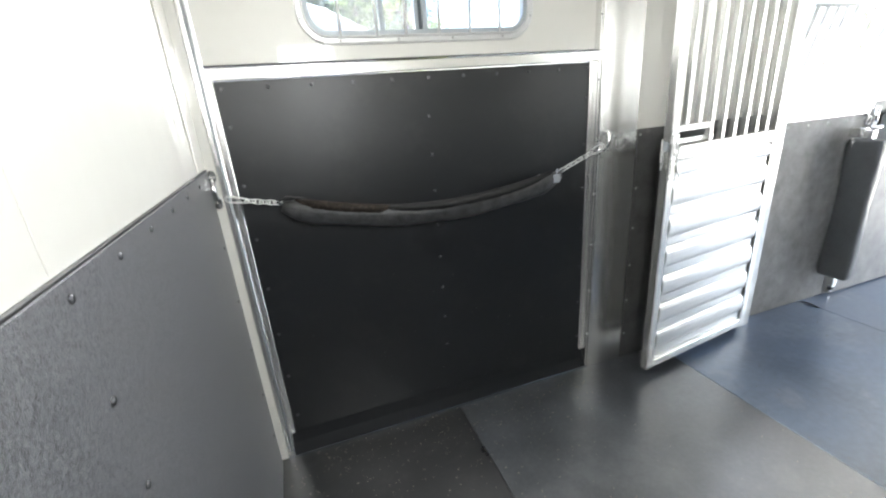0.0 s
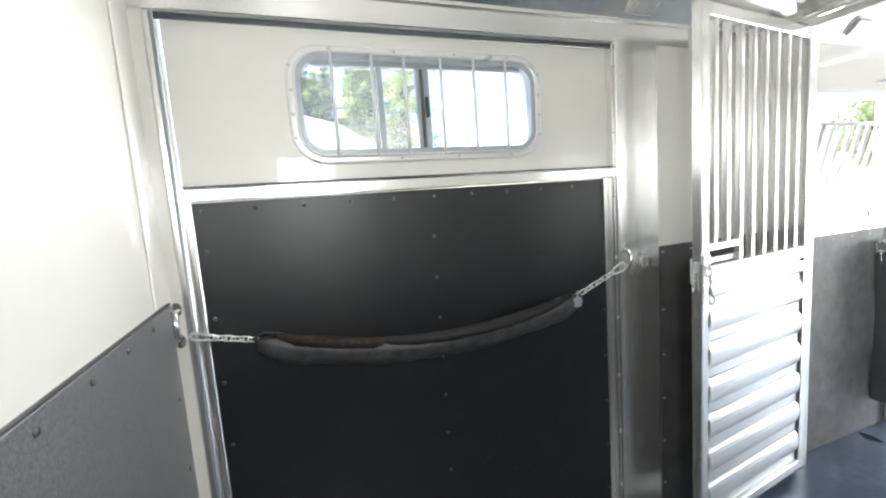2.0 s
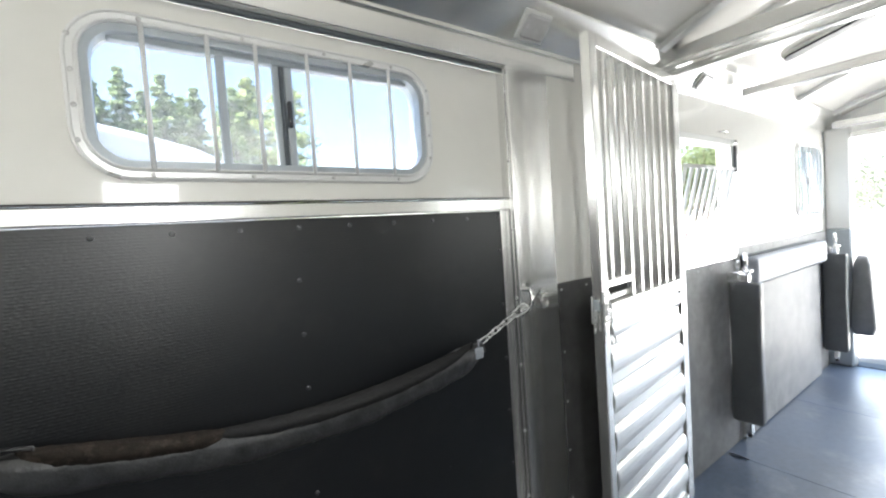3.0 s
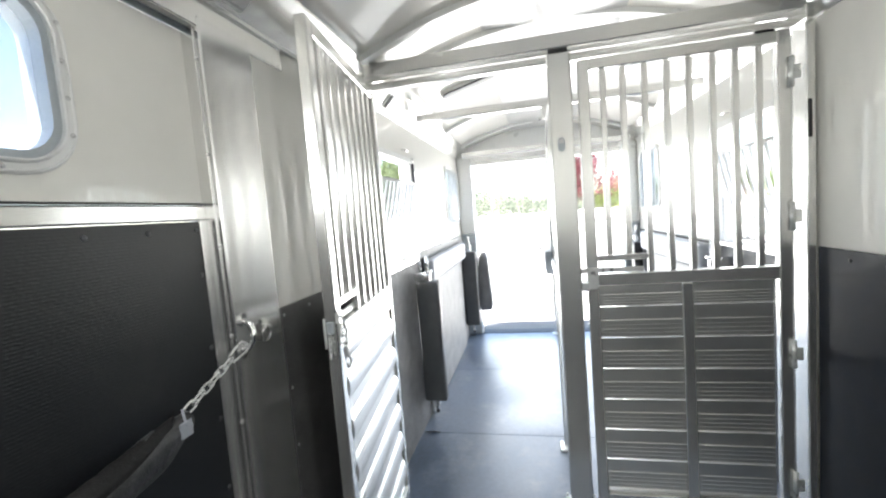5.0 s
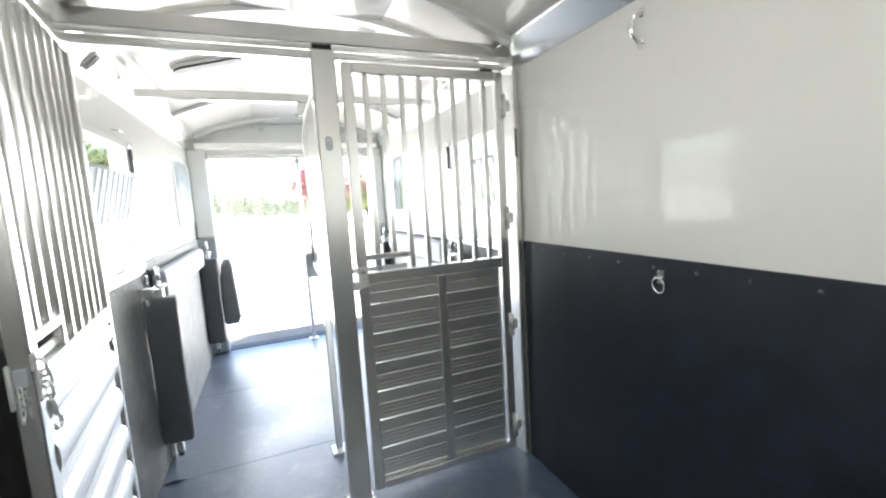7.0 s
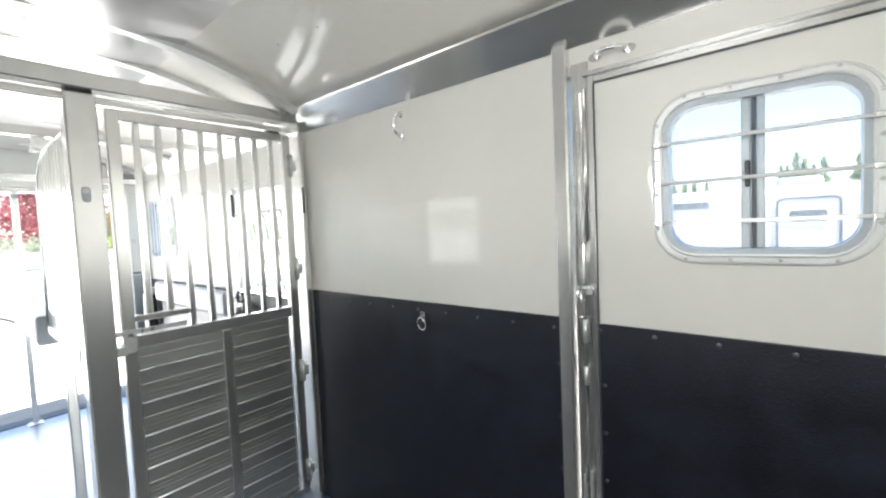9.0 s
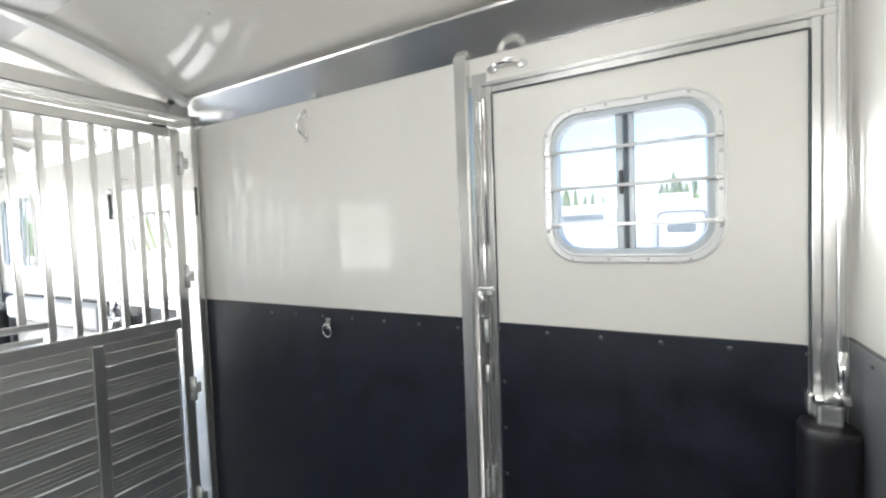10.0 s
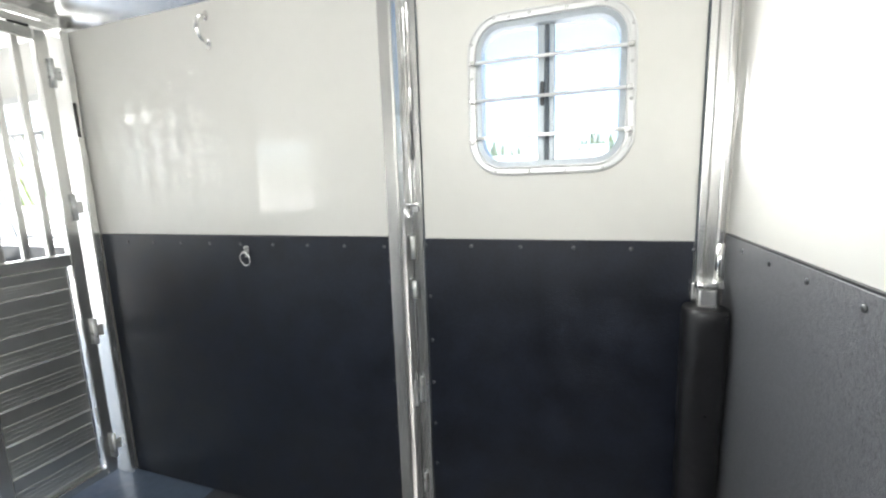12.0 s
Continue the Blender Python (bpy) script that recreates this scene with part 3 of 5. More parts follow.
slab("frame_side", (1.5455, DY - 0.006, 0.004), (1.566, DY + 0.03, 1.525), ALU, door, 0.003)
slab("jamb", (0.030, 1.982, 0.004), (0.0575, DY + 0.04, 2.040), ALU, door, 0.003)
slab("jamb", (1.5665, 1.984, 0.004), (1.5715, DY + 0.04, 2.040), ALU, door, 0.001)
rod("jamb_seal", [(0.050, 1.985, 0.03), (0.050, 1.985, 2.03)], 0.006, SEAL, door)
rod("head_seal", [(0.03, 2.006, 2.031), (1.585, 2.006, 2.031)], 0.009, SEALD, door, 10, "dark grey rubber door seal")
mats = [(0.10 + 0.143 * i, DY - 0.004, 1.50) for i in range(11)] + [(0.804, DY - 0.004, 1.36 - 0.146 * i) for i in range(8)] + [(0.10, DY - 0.004, 1.38 - 0.2 * i) for i in range(7)] + [(1.53, DY - 0.004, 1.38 - 0.2 * i) for i in range(7)]
rivets(door, mats, (0, -1, 0))
rivets(door, [(1.569, 1.984, 0.2 + 0.25 * i) for i in range(8)], (0, -1, 0), RIV_BRIGHT)
bm = bmesh.new()
random.seed(3)
for i in range(60):
    x, z = random.uniform(0.2, 1.5), abs(random.gauss(0, 0.35)) + 0.05
    s = random.uniform(0.001, 0.0026)
    box(bm, (x - s, DY - 0.0046, z - s), (x + s, DY - 0.0036, z + s), 0)
part("dust_specks", bm, RAMPMAT, door).update_tag()
window("window_1", *WX[:2], *WX[2:], 0.072, DY, 1, "white-framed sliding window with upright guard bars in the ramp door", 0.805, [0.508, 0.634, 0.740, 0.868, 0.990, 1.113], "v", True)
slab("slide_rail", (0.652, DY + 0.014, 1.66), (0.672, DY + 0.03, 1.945), SEAL, door, 0.003)

# ---- escape door with its window ----
EY = 0.018
door2 = thing("door_2", "closed white escape door with black lower lining", "door", kind="structure")
RX = (0.281, 0.702, 1.467, 1.884)
cx, cz = (RX[0] + RX[1]) / 2, (RX[2] + RX[3]) / 2
outline = [(cx + u, cz + v) for u, v in round_rect(RX[1] - RX[0] + 0.006, RX[3] - RX[2] + 0.006, 0.082, 8)]
bm = bmesh.new()
plate_with_hole(bm, 0.082, 0.902, 1.236, 2.002, outline, EY, EY - 0.05)
part("upper_panel", bm, GEL, door2, "glossy white door panel")
slab("lower_panel", (0.082, EY - 0.05, 0.02), (0.902, EY, 1.2355), GEL, door2, 0)
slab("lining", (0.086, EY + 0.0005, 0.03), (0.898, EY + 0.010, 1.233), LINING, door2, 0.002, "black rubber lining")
rivets(door2, [(0.896 - 0.162 * i, EY + 0.010, 1.21) for i in range(6)] + [(0.885, EY + 0.010, 1.03 - 0.16 * i) for i in range(6)] + [(0.10, EY + 0.010, 1.03 - 0.16 * i) for i in range(6)], (0, 1, 0))
slab("frame_side", (0.903, -0.05, 0.01), (0.925, EY + 0.006, 2.030), ALU, door2, 0.004)
slab("frame_side", (0.058, -0.05, 0.01), (0.081, EY + 0.006, 2.030), ALU, door2, 0.004)
slab("frame_top", (0.0815, -0.05, 2.004), (0.9025, EY + 0.006, 2.028), ALUX, door2, 0.004)
rod("outer_seal", [(0.9275, 0.0035, 0.02), (0.9275, 0.0035, 2.029), (0.0555, 0.0035, 2.029), (0.0555, 0.0035, 0.02)], 0.0032, SEALD, door2, 6, "dark rubber seal")
rod("leaf_gap", [(0.9015, EY + 0.004, 0.03), (0.9015, EY + 0.004, 2.0025), (0.0825, EY + 0.004, 2.0025), (0.0825, EY + 0.004, 0.03)], 0.0022, SEALD, door2, 6, "thin dark door gap seal")
slab("door_gutter", (0.03, 0.001, 2.031), (0.94, 0.022, 2.047), ALUX, door2, 0.003)
window("window_2", *RX[:2], *RX[2:], 0.078, EY, -1, "white-framed sliding window with level guard bars in the escape door", 0.492, [1.552, 1.664, 1.775], "h", False)

# door posts: the latch channel and the corner post
post_r = thing("door_post", "brushed aluminium door post with a recessed latch channel", "door post", kind="structure")
slab("post", (0.988, -0.05, 0.0), (1.036, 0.036, 2.150), ALU, post_r, 0.005)
slab("channel", (0.926, -0.05, 0.0), (0.983, 0.006, 2.085), ALU, post_r, 0.003)
slab("channel_lip", (0.962, 0.0062, 0.0), (0.968, 0.016, 2.04), ALU, post_r, 0.002)
slab("slot_plate", (0.968, 0.0065, 1.60), (0.981, 0.011, 1.70), MILL, post_r, 0.003)
slab("slot_cable", (0.9735, 0.0066, 1.43), (0.9760, 0.0085, 1.598), DARK, post_r, 0.0005)
slab("slot", (0.9700, 0.0112, 1.612), (0.9720, 0.0122, 1.69), DARK, post_r, 0.0005)
slab("slot", (0.9775, 0.0112, 1.612), (0.9790, 0.0122, 1.69), DARK, post_r, 0.001)
post_f = thing("door_post", "brushed aluminium corner post beside the escape door", "door post", kind="structure")
slab("post", (0.009, -0.05, 0.0), (0.0575, 0.014, 2.09), ALU, post_f, 0.004)
slab("post_lip", (0.018, 0.0142, 0.0), (0.030, 0.022, 2.08), ALU, post_f, 0.003)

latch = thing("door_latch", "steel slide-bolt latch rods of the escape door", "latch", at=(0.945, 0.012, 0.0))
rod("rod", [(0.0, 0.012, 1.98), (0.0, 0.012, 1.36), (0.0, 0.012, 0.05)], 0.0055, CHROME, latch)
for z0, z1 in ((1.16, 1.24), (1.02, 1.08)):
    rod("sleeve", [(0.0, 0.012, z0), (0.0, 0.012, z1)], 0.0085, ZINC, latch, 10)
    slab("bracket_side", (0.014, -0.0055, z0 - 0.008), (0.0175, 0.024, z1 + 0.008), CHROME, latch, 0.001)
    slab("bracket_plate", (-0.016, -0.0055, z0 - 0.008), (0.0138, -0.002, z1 + 0.008), MILL, latch, 0.001)
    slab("bracket_side", (-0.0175, -0.0055, z0 - 0.008), (-0.0142, 0.020, z1 + 0.008), MILL, latch, 0.001)
rod("handle", [(0.0, 0.012, 1.345), (0.012, 0.03, 1.35), (-0.035, 0.035, 1.352), (-0.038, 0.03, 1.33)], 0.006, CHROME, latch)
slab("keeper", (-0.03, -0.003, 1.325), (0.022, 0.014, 1.343), ZINC, latch, 0.003)
rod("hook", [(0.016, 0.014, 1.348), (0.022, 0.020, 1.335), (0.020, 0.022, 1.318), (0.012, 0.022, 1.312)], 0.004, CHROME, latch, 8)
rod("hook", [(0.006, 0.016, 1.340), (0.010, 0.024, 1.325), (0.006, 0.026, 1.308), (-0.004, 0.024, 1.306)], 0.004, CHROME, latch, 8)
rod("floor_hook", [(0.006, 0.006, 0.735), (0.006, 0.016, 0.728), (0.006, 0.018, 0.690), (0.002, 0.016, 0.672), (-0.006, 0.012, 0.676)], 0.004, CHROME, latch, 8)
slab("guide", (0.010, -0.003, 0.60), (0.022, 0.010, 0.70), ZINC, latch, 0.003)
slab("guide", (-0.014, -0.003, 0.62), (-0.004, 0.014, 0.72), ZINC, latch, 0.003)
slab("guide", (-0.014, -0.003, 0.25), (-0.004, 0.014, 0.33), ZINC, latch, 0.003)
rod("second_rod", [(-0.014, 0.016, 1.99), (-0.014, 0.016, 1.50)], 0.005, CHROME, latch)

# ---- gates ----
GW = 0.825
BARS = [0.719, 0.636, 0.547, 0.459, 0.371, 0.282, 0.196, 0.110]


def slat_mesh(x0, x1, z0, z1, s):
    """A pressed aluminium slat, bulging to +y, with ribs behind."""
    bm = bmesh.new()
    h = z1 - z0
    prof = [(0.002, 0.0), (0.010, 0.002), (0.010, 0.27), (0.013, 0.30), (0.021, 0.40), (0.0245, 0.52), (0.0255, 0.66), (0.024, 0.80), (0.019, 0.90), (0.012, 0.955), (0.010, 0.985), (0.002, 0.997),
            (-0.002, 0.990), (-0.002, 0.955), (0.0065, 0.948), (0.007, 0.555), (0.0015, 0.545), (0.0015, 0.515), (0.006, 0.505),
            (0.006, 0.40), (0.0042, 0.39), (0.0042, 0.37), (0.006, 0.36), (0.006, 0.27), (0.0042, 0.26), (0.0042, 0.24), (0.006, 0.23), (0.006, 0.14), (0.0042, 0.13), (0.0042, 0.11), (0.006, 0.10), (0.006, 0.02)]
    loft(bm, [[(x, s * y, z0 + h * t) for y, t in prof] for x in (x0, x1)])
    return bm


def gate(label, s):
    """Hinge side at x = 0, latch side at x = GW; the brace is on -s, the slats bulge to +s (in y)."""
    g = thing("stall_gate", label, "gate", "stall gates")
    for a, b in ((0.0, 0.048), (GW - 0.048, GW)):
        slab("stile", (a, -0.02 * s, 0.05), (b, 0.02 * s, 2.12), MILL, g, 0.004)
    slab("top_rail", (0.0485, -0.02 * s, 2.072), (GW - 0.0485, 0.02 * s, 2.12), MILL, g, 0.004)
    slab("middle_rail", (0.0485, -0.02 * s, 1.102), (GW - 0.0485, 0.02 * s, 1.158), MILL, g, 0.004)
    slab("bottom_rail", (0.0485, -0.02 * s, 0.05), (GW - 0.0485, 0.02 * s, 0.092), MILL, g, 0.004)
    slab("brace", (0.381, -0.020 * s, 0.093), (0.428, -0.0055 * s, 1.101), MILL, g, 0.004)
    cuts = [0.093, 0.108, 0.257, 0.406, 0.555, 0.704, 0.853, 1.001, 1.101]
    for z0, z1 in zip(cuts, cuts[1:]):
        part("slat", slat_mesh(0.062, GW - 0.0487, z0 + 0.001, z1 - 0.001, s), SLAT, g)
    for i, x in enumerate(BARS):
        slab("bar", (x - 0.0125, -0.0125 * s, 1.244 if i < 2 else 1.1585), (x + 0.0125, 0.0125 * s, 2.0715), MILL, g, 0.003)
    slab("hand_hole_rail", (0.56, -0.014 * s, 1.216), (GW - 0.0485, 0.014 * s, 1.243), MILL, g, 0.003)
    slide = 0.90 if s < 0 else 0.822
    slab("latch_slide", (slide - 0.32, -0.012 * s, 1.163), (slide, -0.002 * s, 1.185), ZINC, g, 0.003, "zinc slide bolt")
    slab("latch_plate", (GW - 0.047, -0.028 * s, 1.09), (GW - 0.002, -0.0205 * s, 1.19), ZINC, g, 0.003)
    slab("latch_plate", (GW - 0.047, 0.0205 * s, 1.10), (GW - 0.002, 0.026 * s, 1.21), ZINC, g, 0.003)
    for z in (0.186, 0.778, 1.366, 1.947):
        h = slab("hinge", (-0.030, -0.030 * s, z - 0.028), (0.012, -0.0205 * s, z + 0.028), ZINC, g, 0.003)
        rod("hinge_pin", [(0.006, -0.030 * s, z - 0.06), (0.006, -0.030 * s, z + 0.06)], 0.010, ZINC, h, 10)
    slab("rubber_stop", (0.055, -0.016 * s, 2.1202), (0.125, 0.016 * s, 2.130), DARK, g, 0.003)
    return g


gate_r = gate("closed aluminium stall gate, barred above and slatted below", -1)
gate_r.location, gate_r.rotation_euler = (2.605, 0.085, 0), (0, 0, radians(90))
gate_l = gate("open aluminium stall gate swung against the side wall", 1)
gate_l.location, gate_l.rotation_euler = (2.588, 1.888, 0), (0, 0, radians(187.2))


# ---- hardware helpers ----
def link_ring(w, h, r, n=14):
    """Centre line of a chain link in the xz plane, round the origin."""
    out = []
    for i in range(n):
        a = 2 * math.pi * i / n
        out.append((w / 2 * math.cos(a), 0.0, (h / 2 - w / 2) * (1 if math.sin(a) > 0 else -1) * (1 if abs(math.sin(a)) > 1e-6 else 0) + w / 2 * math.sin(a)))
    return out


def chain(parent, a, b, n, w=0.0185, r=0.0027):
    """n links hung between two points of the parent's space."""
    a, b = Vector(a), Vector(b)
    way = b - a
    for i in range(n):
        c = a + way * ((i + 0.5) / n)
        q = way.to_track_quat("Z", "Y").to_matrix().to_4x4() @ Matrix.Rotation(radians(90 * (i % 2) + 20), 4, "Z")
        m = Matrix.Translation(c) @ q
        pts = [m @ Vector(p) for p in link_ring(w, way.length / n + 4.2 * r, r)]
        rod("chain_link", pts, r, ZINC, parent, 6, closed=True)


def snap_link(parent, a, b, w=0.024, r=0.0032):
    a, b = Vector(a), Vector(b)
    way = b - a
    m = Matrix.Translation((a + b) / 2) @ way.to_track_quat("Z", "Y").to_matrix().to_4x4() @ Matrix.Rotation(radians(70), 4, "Z")
    h = way.length
    pts = [m @ Vector(p) for p in ((-w * 0.32, 0, -h / 2), (0, 0, -h / 2 - w * 0.25), (w * 0.32, 0, -h / 2), (w * 0.5, 0, h * 0.25), (w * 0.42, 0, h * 0.42), (0, 0, h * 0.52), (-w * 0.42, 0, h * 0.42), (-w * 0.5, 0, h * 0.25))]
    return rod("snap_link", pts, r, ZINC, parent, 8, closed=True)


def grab_handle(p, normal, along, label, h=0.10, bow=1.0):
    """A bowed steel grab handle with two feet, standing on a wall at p."""
    t = thing("grab_handle", label, "handle", "grab handles")
    n, u, p = Vector(normal), Vector(along).normalized(), Vector(p)
    pts = [p + u * (h / 2 * c) + n * (d * bow) for c, d in ((-1, 0.002), (-0.97, 0.018), (-0.78, 0.036), (-0.40, 0.047), (0, 0.050), (0.40, 0.047), (0.78, 0.036), (0.97, 0.018), (1, 0.002))]
    rod("bow", pts, 0.0088, CHROME, t, 8)
    for s in (-1, 1):
        c = p + u * (s * (h / 2 + 0.006))
        side = n.cross(u)
        bm = bmesh.new()
        ring = [c + u * (0.020 * math.cos(a)) + side * (0.014 * math.sin(a)) for a in [2 * math.pi * k / 12 for k in range(12)]]
        loft(bm, [[q + n * 0.0005 for q in ring], [q + n * 0.006 for q in ring]])
        part("foot", bm, CHROME, t)
    return t


def tie_ring(p, normal, label, s=1.0):
    t = thing("tie_ring", label, "tie ring", "tie rings")
    n, p = Vector(normal), Vector(p)
    side = n.cross(Vector((0, 0, 1)))
    m = Matrix((side, n, Vector((0, 0, 1)))).transposed().to_4x4()
    m.translation = p
    slab("base_plate", (-0.013 * s, 0.0005, -0.012 * s), (0.013 * s, 0.006, 0.030 * s), CHROME, t, 0.004, m=m)
    slab("clamp", (-0.016 * s, 0.006, 0.004), (0.016 * s, 0.016, 0.014), CHROME, t, 0.003, m=m)
    pts = [m @ Vector((0.021 * s * math.cos(a), 0.013 + 0.004 * math.sin(a), -0.016 * s + 0.024 * s * math.sin(a))) for a in [2 * math.pi * k / 18 for k in range(18)]]
    rod("ring", pts, 0.0042, CHROME, t, 8, closed=True)
    return t


def dome_light(p, normal, along, label):
    t = thing("dome_light", label, "lamp", "dome lights")
    n, u = Vector(normal).normalized(), Vector(along)
    side = n.cross(u)
    m = Matrix((u, side, n)).transposed().to_4x4()
    m.translation = Vector(p)
    slab("base", (-0.068, -0.050, -0.002), (0.068, 0.050, 0.006), WINFRAME, t, 0.003, 2, m=m)
    slab("lens", (-0.058, -0.041, 0.0062), (0.058, 0.041, 0.024), LENSG, t, 0.012, 3, m=m)
    for sx in (-0.07, 0.07):
        ob = new("screw", RIV_BRIGHT)
        ob.parent, ob.matrix_local = t, m @ Matrix.Translation((sx * 0.7, 0, 0.0242))
    return t


# ---- centre post and its fittings ----
post = thing("centre_post", "square white aluminium post standing under the cross rail", "post")
slab("post", (2.555, 0.938, 0.0), (2.655, 1.040, 2.158), MILL, post, 0.007)
slab("cap", (2.565, 0.948, 2.158), (2.645, 1.030, 2.1715), DARK, post, 0.002)
bm = bmesh.new()
ring = [(2.5545, 0.995 + u, 1.757 + v) for u, v in round_rect(0.030, 0.062, 0.0148, 5)]
loft(bm, [ring, [(x - 0.0015, y, z) for x, y, z in ring]])
part("slot", bm, SEAL, post)
slab("slot_pin", (2.550, 0.985, 1.762), (2.5535, 1.005, 1.782), RIVETL, post, 0.003)
slab("latch_bracket", (2.565, 0.905, 1.085), (2.645, 0.9378, 1.125), ZINC, post, 0.003, "zinc latch bracket")
slab("foot_plate", (2.535, 0.915, 0.0), (2.675, 1.062, 0.012), ZINC, post, 0.004)
for dx in (2.545, 2.665):
    rod("bolt", [(dx, 0.925, 0.012), (dx, 0.925, 0.024)], 0.006, ZINC, post, 6)
    rod("bolt", [(dx, 1.052, 0.012), (dx, 1.052, 0.024)], 0.006, ZINC, post, 6)
hinge_post = thing("hinge_post", "aluminium hinge post on the side wall", "post", "hinge posts")
slab("post", (2.558, 0.0135, 0.0), (2.655, 0.048, 2.135), MILL, hinge_post, 0.005)
slab("slot", (2.553, 0.030, 1.68), (2.558, 0.045, 1.83), DARK, hinge_post, 0.002)
hinge_post2 = thing("hinge_post", "aluminium hinge post on the ramp-side wall", "post", "hinge posts")
slab("post", (2.60, 1.905, 0.0), (2.69, 1.9655, 2.116), MILL, hinge_post2, 0.005)

# chain and snap hanging from the open gate
gc = thing("gate_chain", "short zinc chain with a swivel snap on the open gate", "chain", at=(1.792, 1.768, 1.19))
slab("eye_plate", (-0.02, -0.004, -0.02), (0.02, 0.012, 0.02), ZINC, gc, 0.003)
chain(gc, (0.0, -0.010, -0.005), (0.010, -0.012, -0.085), 3, 0.022, 0.0035)
rod("snap_body", [(0.010, -0.012, -0.085), (0.018, -0.013, -0.135)], 0.0055, ZINC, gc)
rod("snap_hook", [(0.018, -0.013, -0.135), (0.030, -0.014, -0.145), (0.034, -0.014, -0.160), (0.024, -0.014, -0.172), (0.010, -0.013, -0.168), (0.006, -0.013, -0.154)], 0.004, ZINC, gc)
gc2 = thing("gate_pin", "zinc latch pin on the edge of the open gate", "latch", at=(1.7605, 1.7855, 1.16))
slab("plate", (0.001, -0.012, -0.020), (0.008, 0.012, 0.020), SEAL, gc2, 0.003)
chain(gc2, (-0.003, 0.0, -0.018), (-0.006, 0.0, -0.078), 4, 0.0095, 0.0014)
rod("pin", [(-0.006, 0.0, -0.078), (-0.011, 0.0, -0.095)], 0.0035, ZINC, gc2)

# ---- breast strap across the ramp door ----
def strap_z(x):
    t = (x - 0.215) / (1.35 - 0.215)
    return 1.114 + (1.083 - 1.114) * t - 0.088 * 4 * t * (1 - t)


strap = thing("breast_strap", "worn black vinyl padded strap hung on chains across the ramp door", "strap")
bm = bmesh.new()
rings = []
N = 44
for i in range(N + 1):
    t = i / N
    x = 0.215 + 1.135 * t
    slope = (strap_z(x + 0.01) - strap_z(x - 0.01)) / 0.02
    up, fw = Vector((-slope, 0, 1)).normalized(), Vector((0, 1, 0))
    ends = min(1.0, 0.45 + 9 * min(t, 1 - t))
    hh = (0.040 + 0.0025 * math.sin(23 * t) + 0.0015 * math.sin(71 * t)) * ends
    dd = (0.033 + 0.002 * math.sin(31 * t + 1)) * ends
    c = Vector((x, 1.935, strap_z(x) - 0.004))
    rings.append([c + up * (hh * math.sin(a)) * (0.8 if math.sin(a) > 0 else 1.26) + fw * (dd * math.cos(a)) for a in [2 * math.pi * k / 16 for k in range(16)]])
loft(bm, rings)
part("sleeve", bm, SLEEVE, strap, smooth=True)
random.seed(11)
for name, mat_, x0, x1, rise, lab in (("torn_patch", FOAM, 0.26, 0.60, 0.015, "torn brown foam showing through the cover"), ("core", CORE, 0.54, 1.31, 0.0145, "dark frayed filling along the open seam")):
    bm = bmesh.new()
    rings = []
    for i in range(41):
        t = i / 40
        x = x0 + (x1 - x0) * t
        e = math.sin(math.pi * t) ** 0.4
        top = strap_z(x) + 0.027
        ring = []
        for k in range(9):
            a = radians(-18 + 158 * k / 8)
            ring.append((x, 1.930 - 0.036 * math.cos(a) * e, top - 0.012 + (rise + random.uniform(-0.002, 0.003)) * math.sin(a) * (1 if a > 0 else 2.2) + 0.004 * e))
        ring.append((x, 1.955, top - 0.018))
        rings.append(ring)
    loft(bm, rings)
    part(name, bm, mat_, strap, lab, smooth=True)
x = 0.222
pts = [(x - 0.022, 1.935, strap_z(x) + 0.010), (x + 0.012, 1.926, strap_z(x) + 0.026), (x + 0.062, 1.924, strap_z(x) + 0.016), (x + 0.066, 1.923, strap_z(x) - 0.006), (x + 0.012, 1.925, strap_z(x) - 0.010)]
rod("end_loop", pts, 0.0045, VINYL, strap, 8, closed=True)
x = 1.338
rod("end_loop", [(x + 0.016, 1.938, strap_z(x) + 0.006), (x - 0.012, 1.924, strap_z(x) + 0.026), (x - 0.022, 1.908, strap_z(x) - 0.004), (x + 0.002, 1.916, strap_z(x) - 0.016)], 0.0028, PADV, strap, 8, closed=True)
slab("end_tab", (1.300, 1.9075, strap_z(1.32) - 0.026), (1.334, 1.9125, strap_z(1.32) + 0.010), PADV, strap, 0.002, "pale worn vinyl tab")
chain(strap, (0.105, 1.955, 1.138), (0.215, 1.943, 1.116), 5)
snap_link(strap, (0.105, 1.955, 1.138), (0.040, 1.962, 1.152))
chain(strap, (1.352, 1.941, 1.088), (1.522, 1.950, 1.150), 6)
snap_link(strap, (1.522, 1.950, 1.150), (1.580, 1.946, 1.174), 0.030)
grab_handle((0.014, 1.979, 1.185), (0, -1, 0), (0, 0, 1), "bowed steel handle on the door jamb holding the strap", 0.080, 0.7)
grab_handle((1.598, 1.968, 1.192), (0, -1, 0), (0.15, 0, 1), "bowed steel handle on the door column holding the strap", 0.080, 0.7)
tie_ring((1.688, 1.968, 1.19), (0, -1, 0), "steel tie ring on the aluminium door column")

# ---- escape-side fittings ----
grab_handle((1.782, 0.0, 2.036), (0, 1, 0), (0, 0, 1), "bowed steel grab handle upright on the white wall", 0.092)
grab_handle((0.850, 0.0, 2.088), (0, 1, 0), (1, 0, 0), "bowed steel grab handle level above the escape door", 0.092)
tie_ring((1.690, 0.013, 1.158), (0, 1, 0), "steel tie ring on the black lining", 1.15)
dome_light((1.672, 1.922, 2.172), (0, -0.71, -0.70), (1, 0, 0), "grey rectangular dome lamp on the eaves cove")
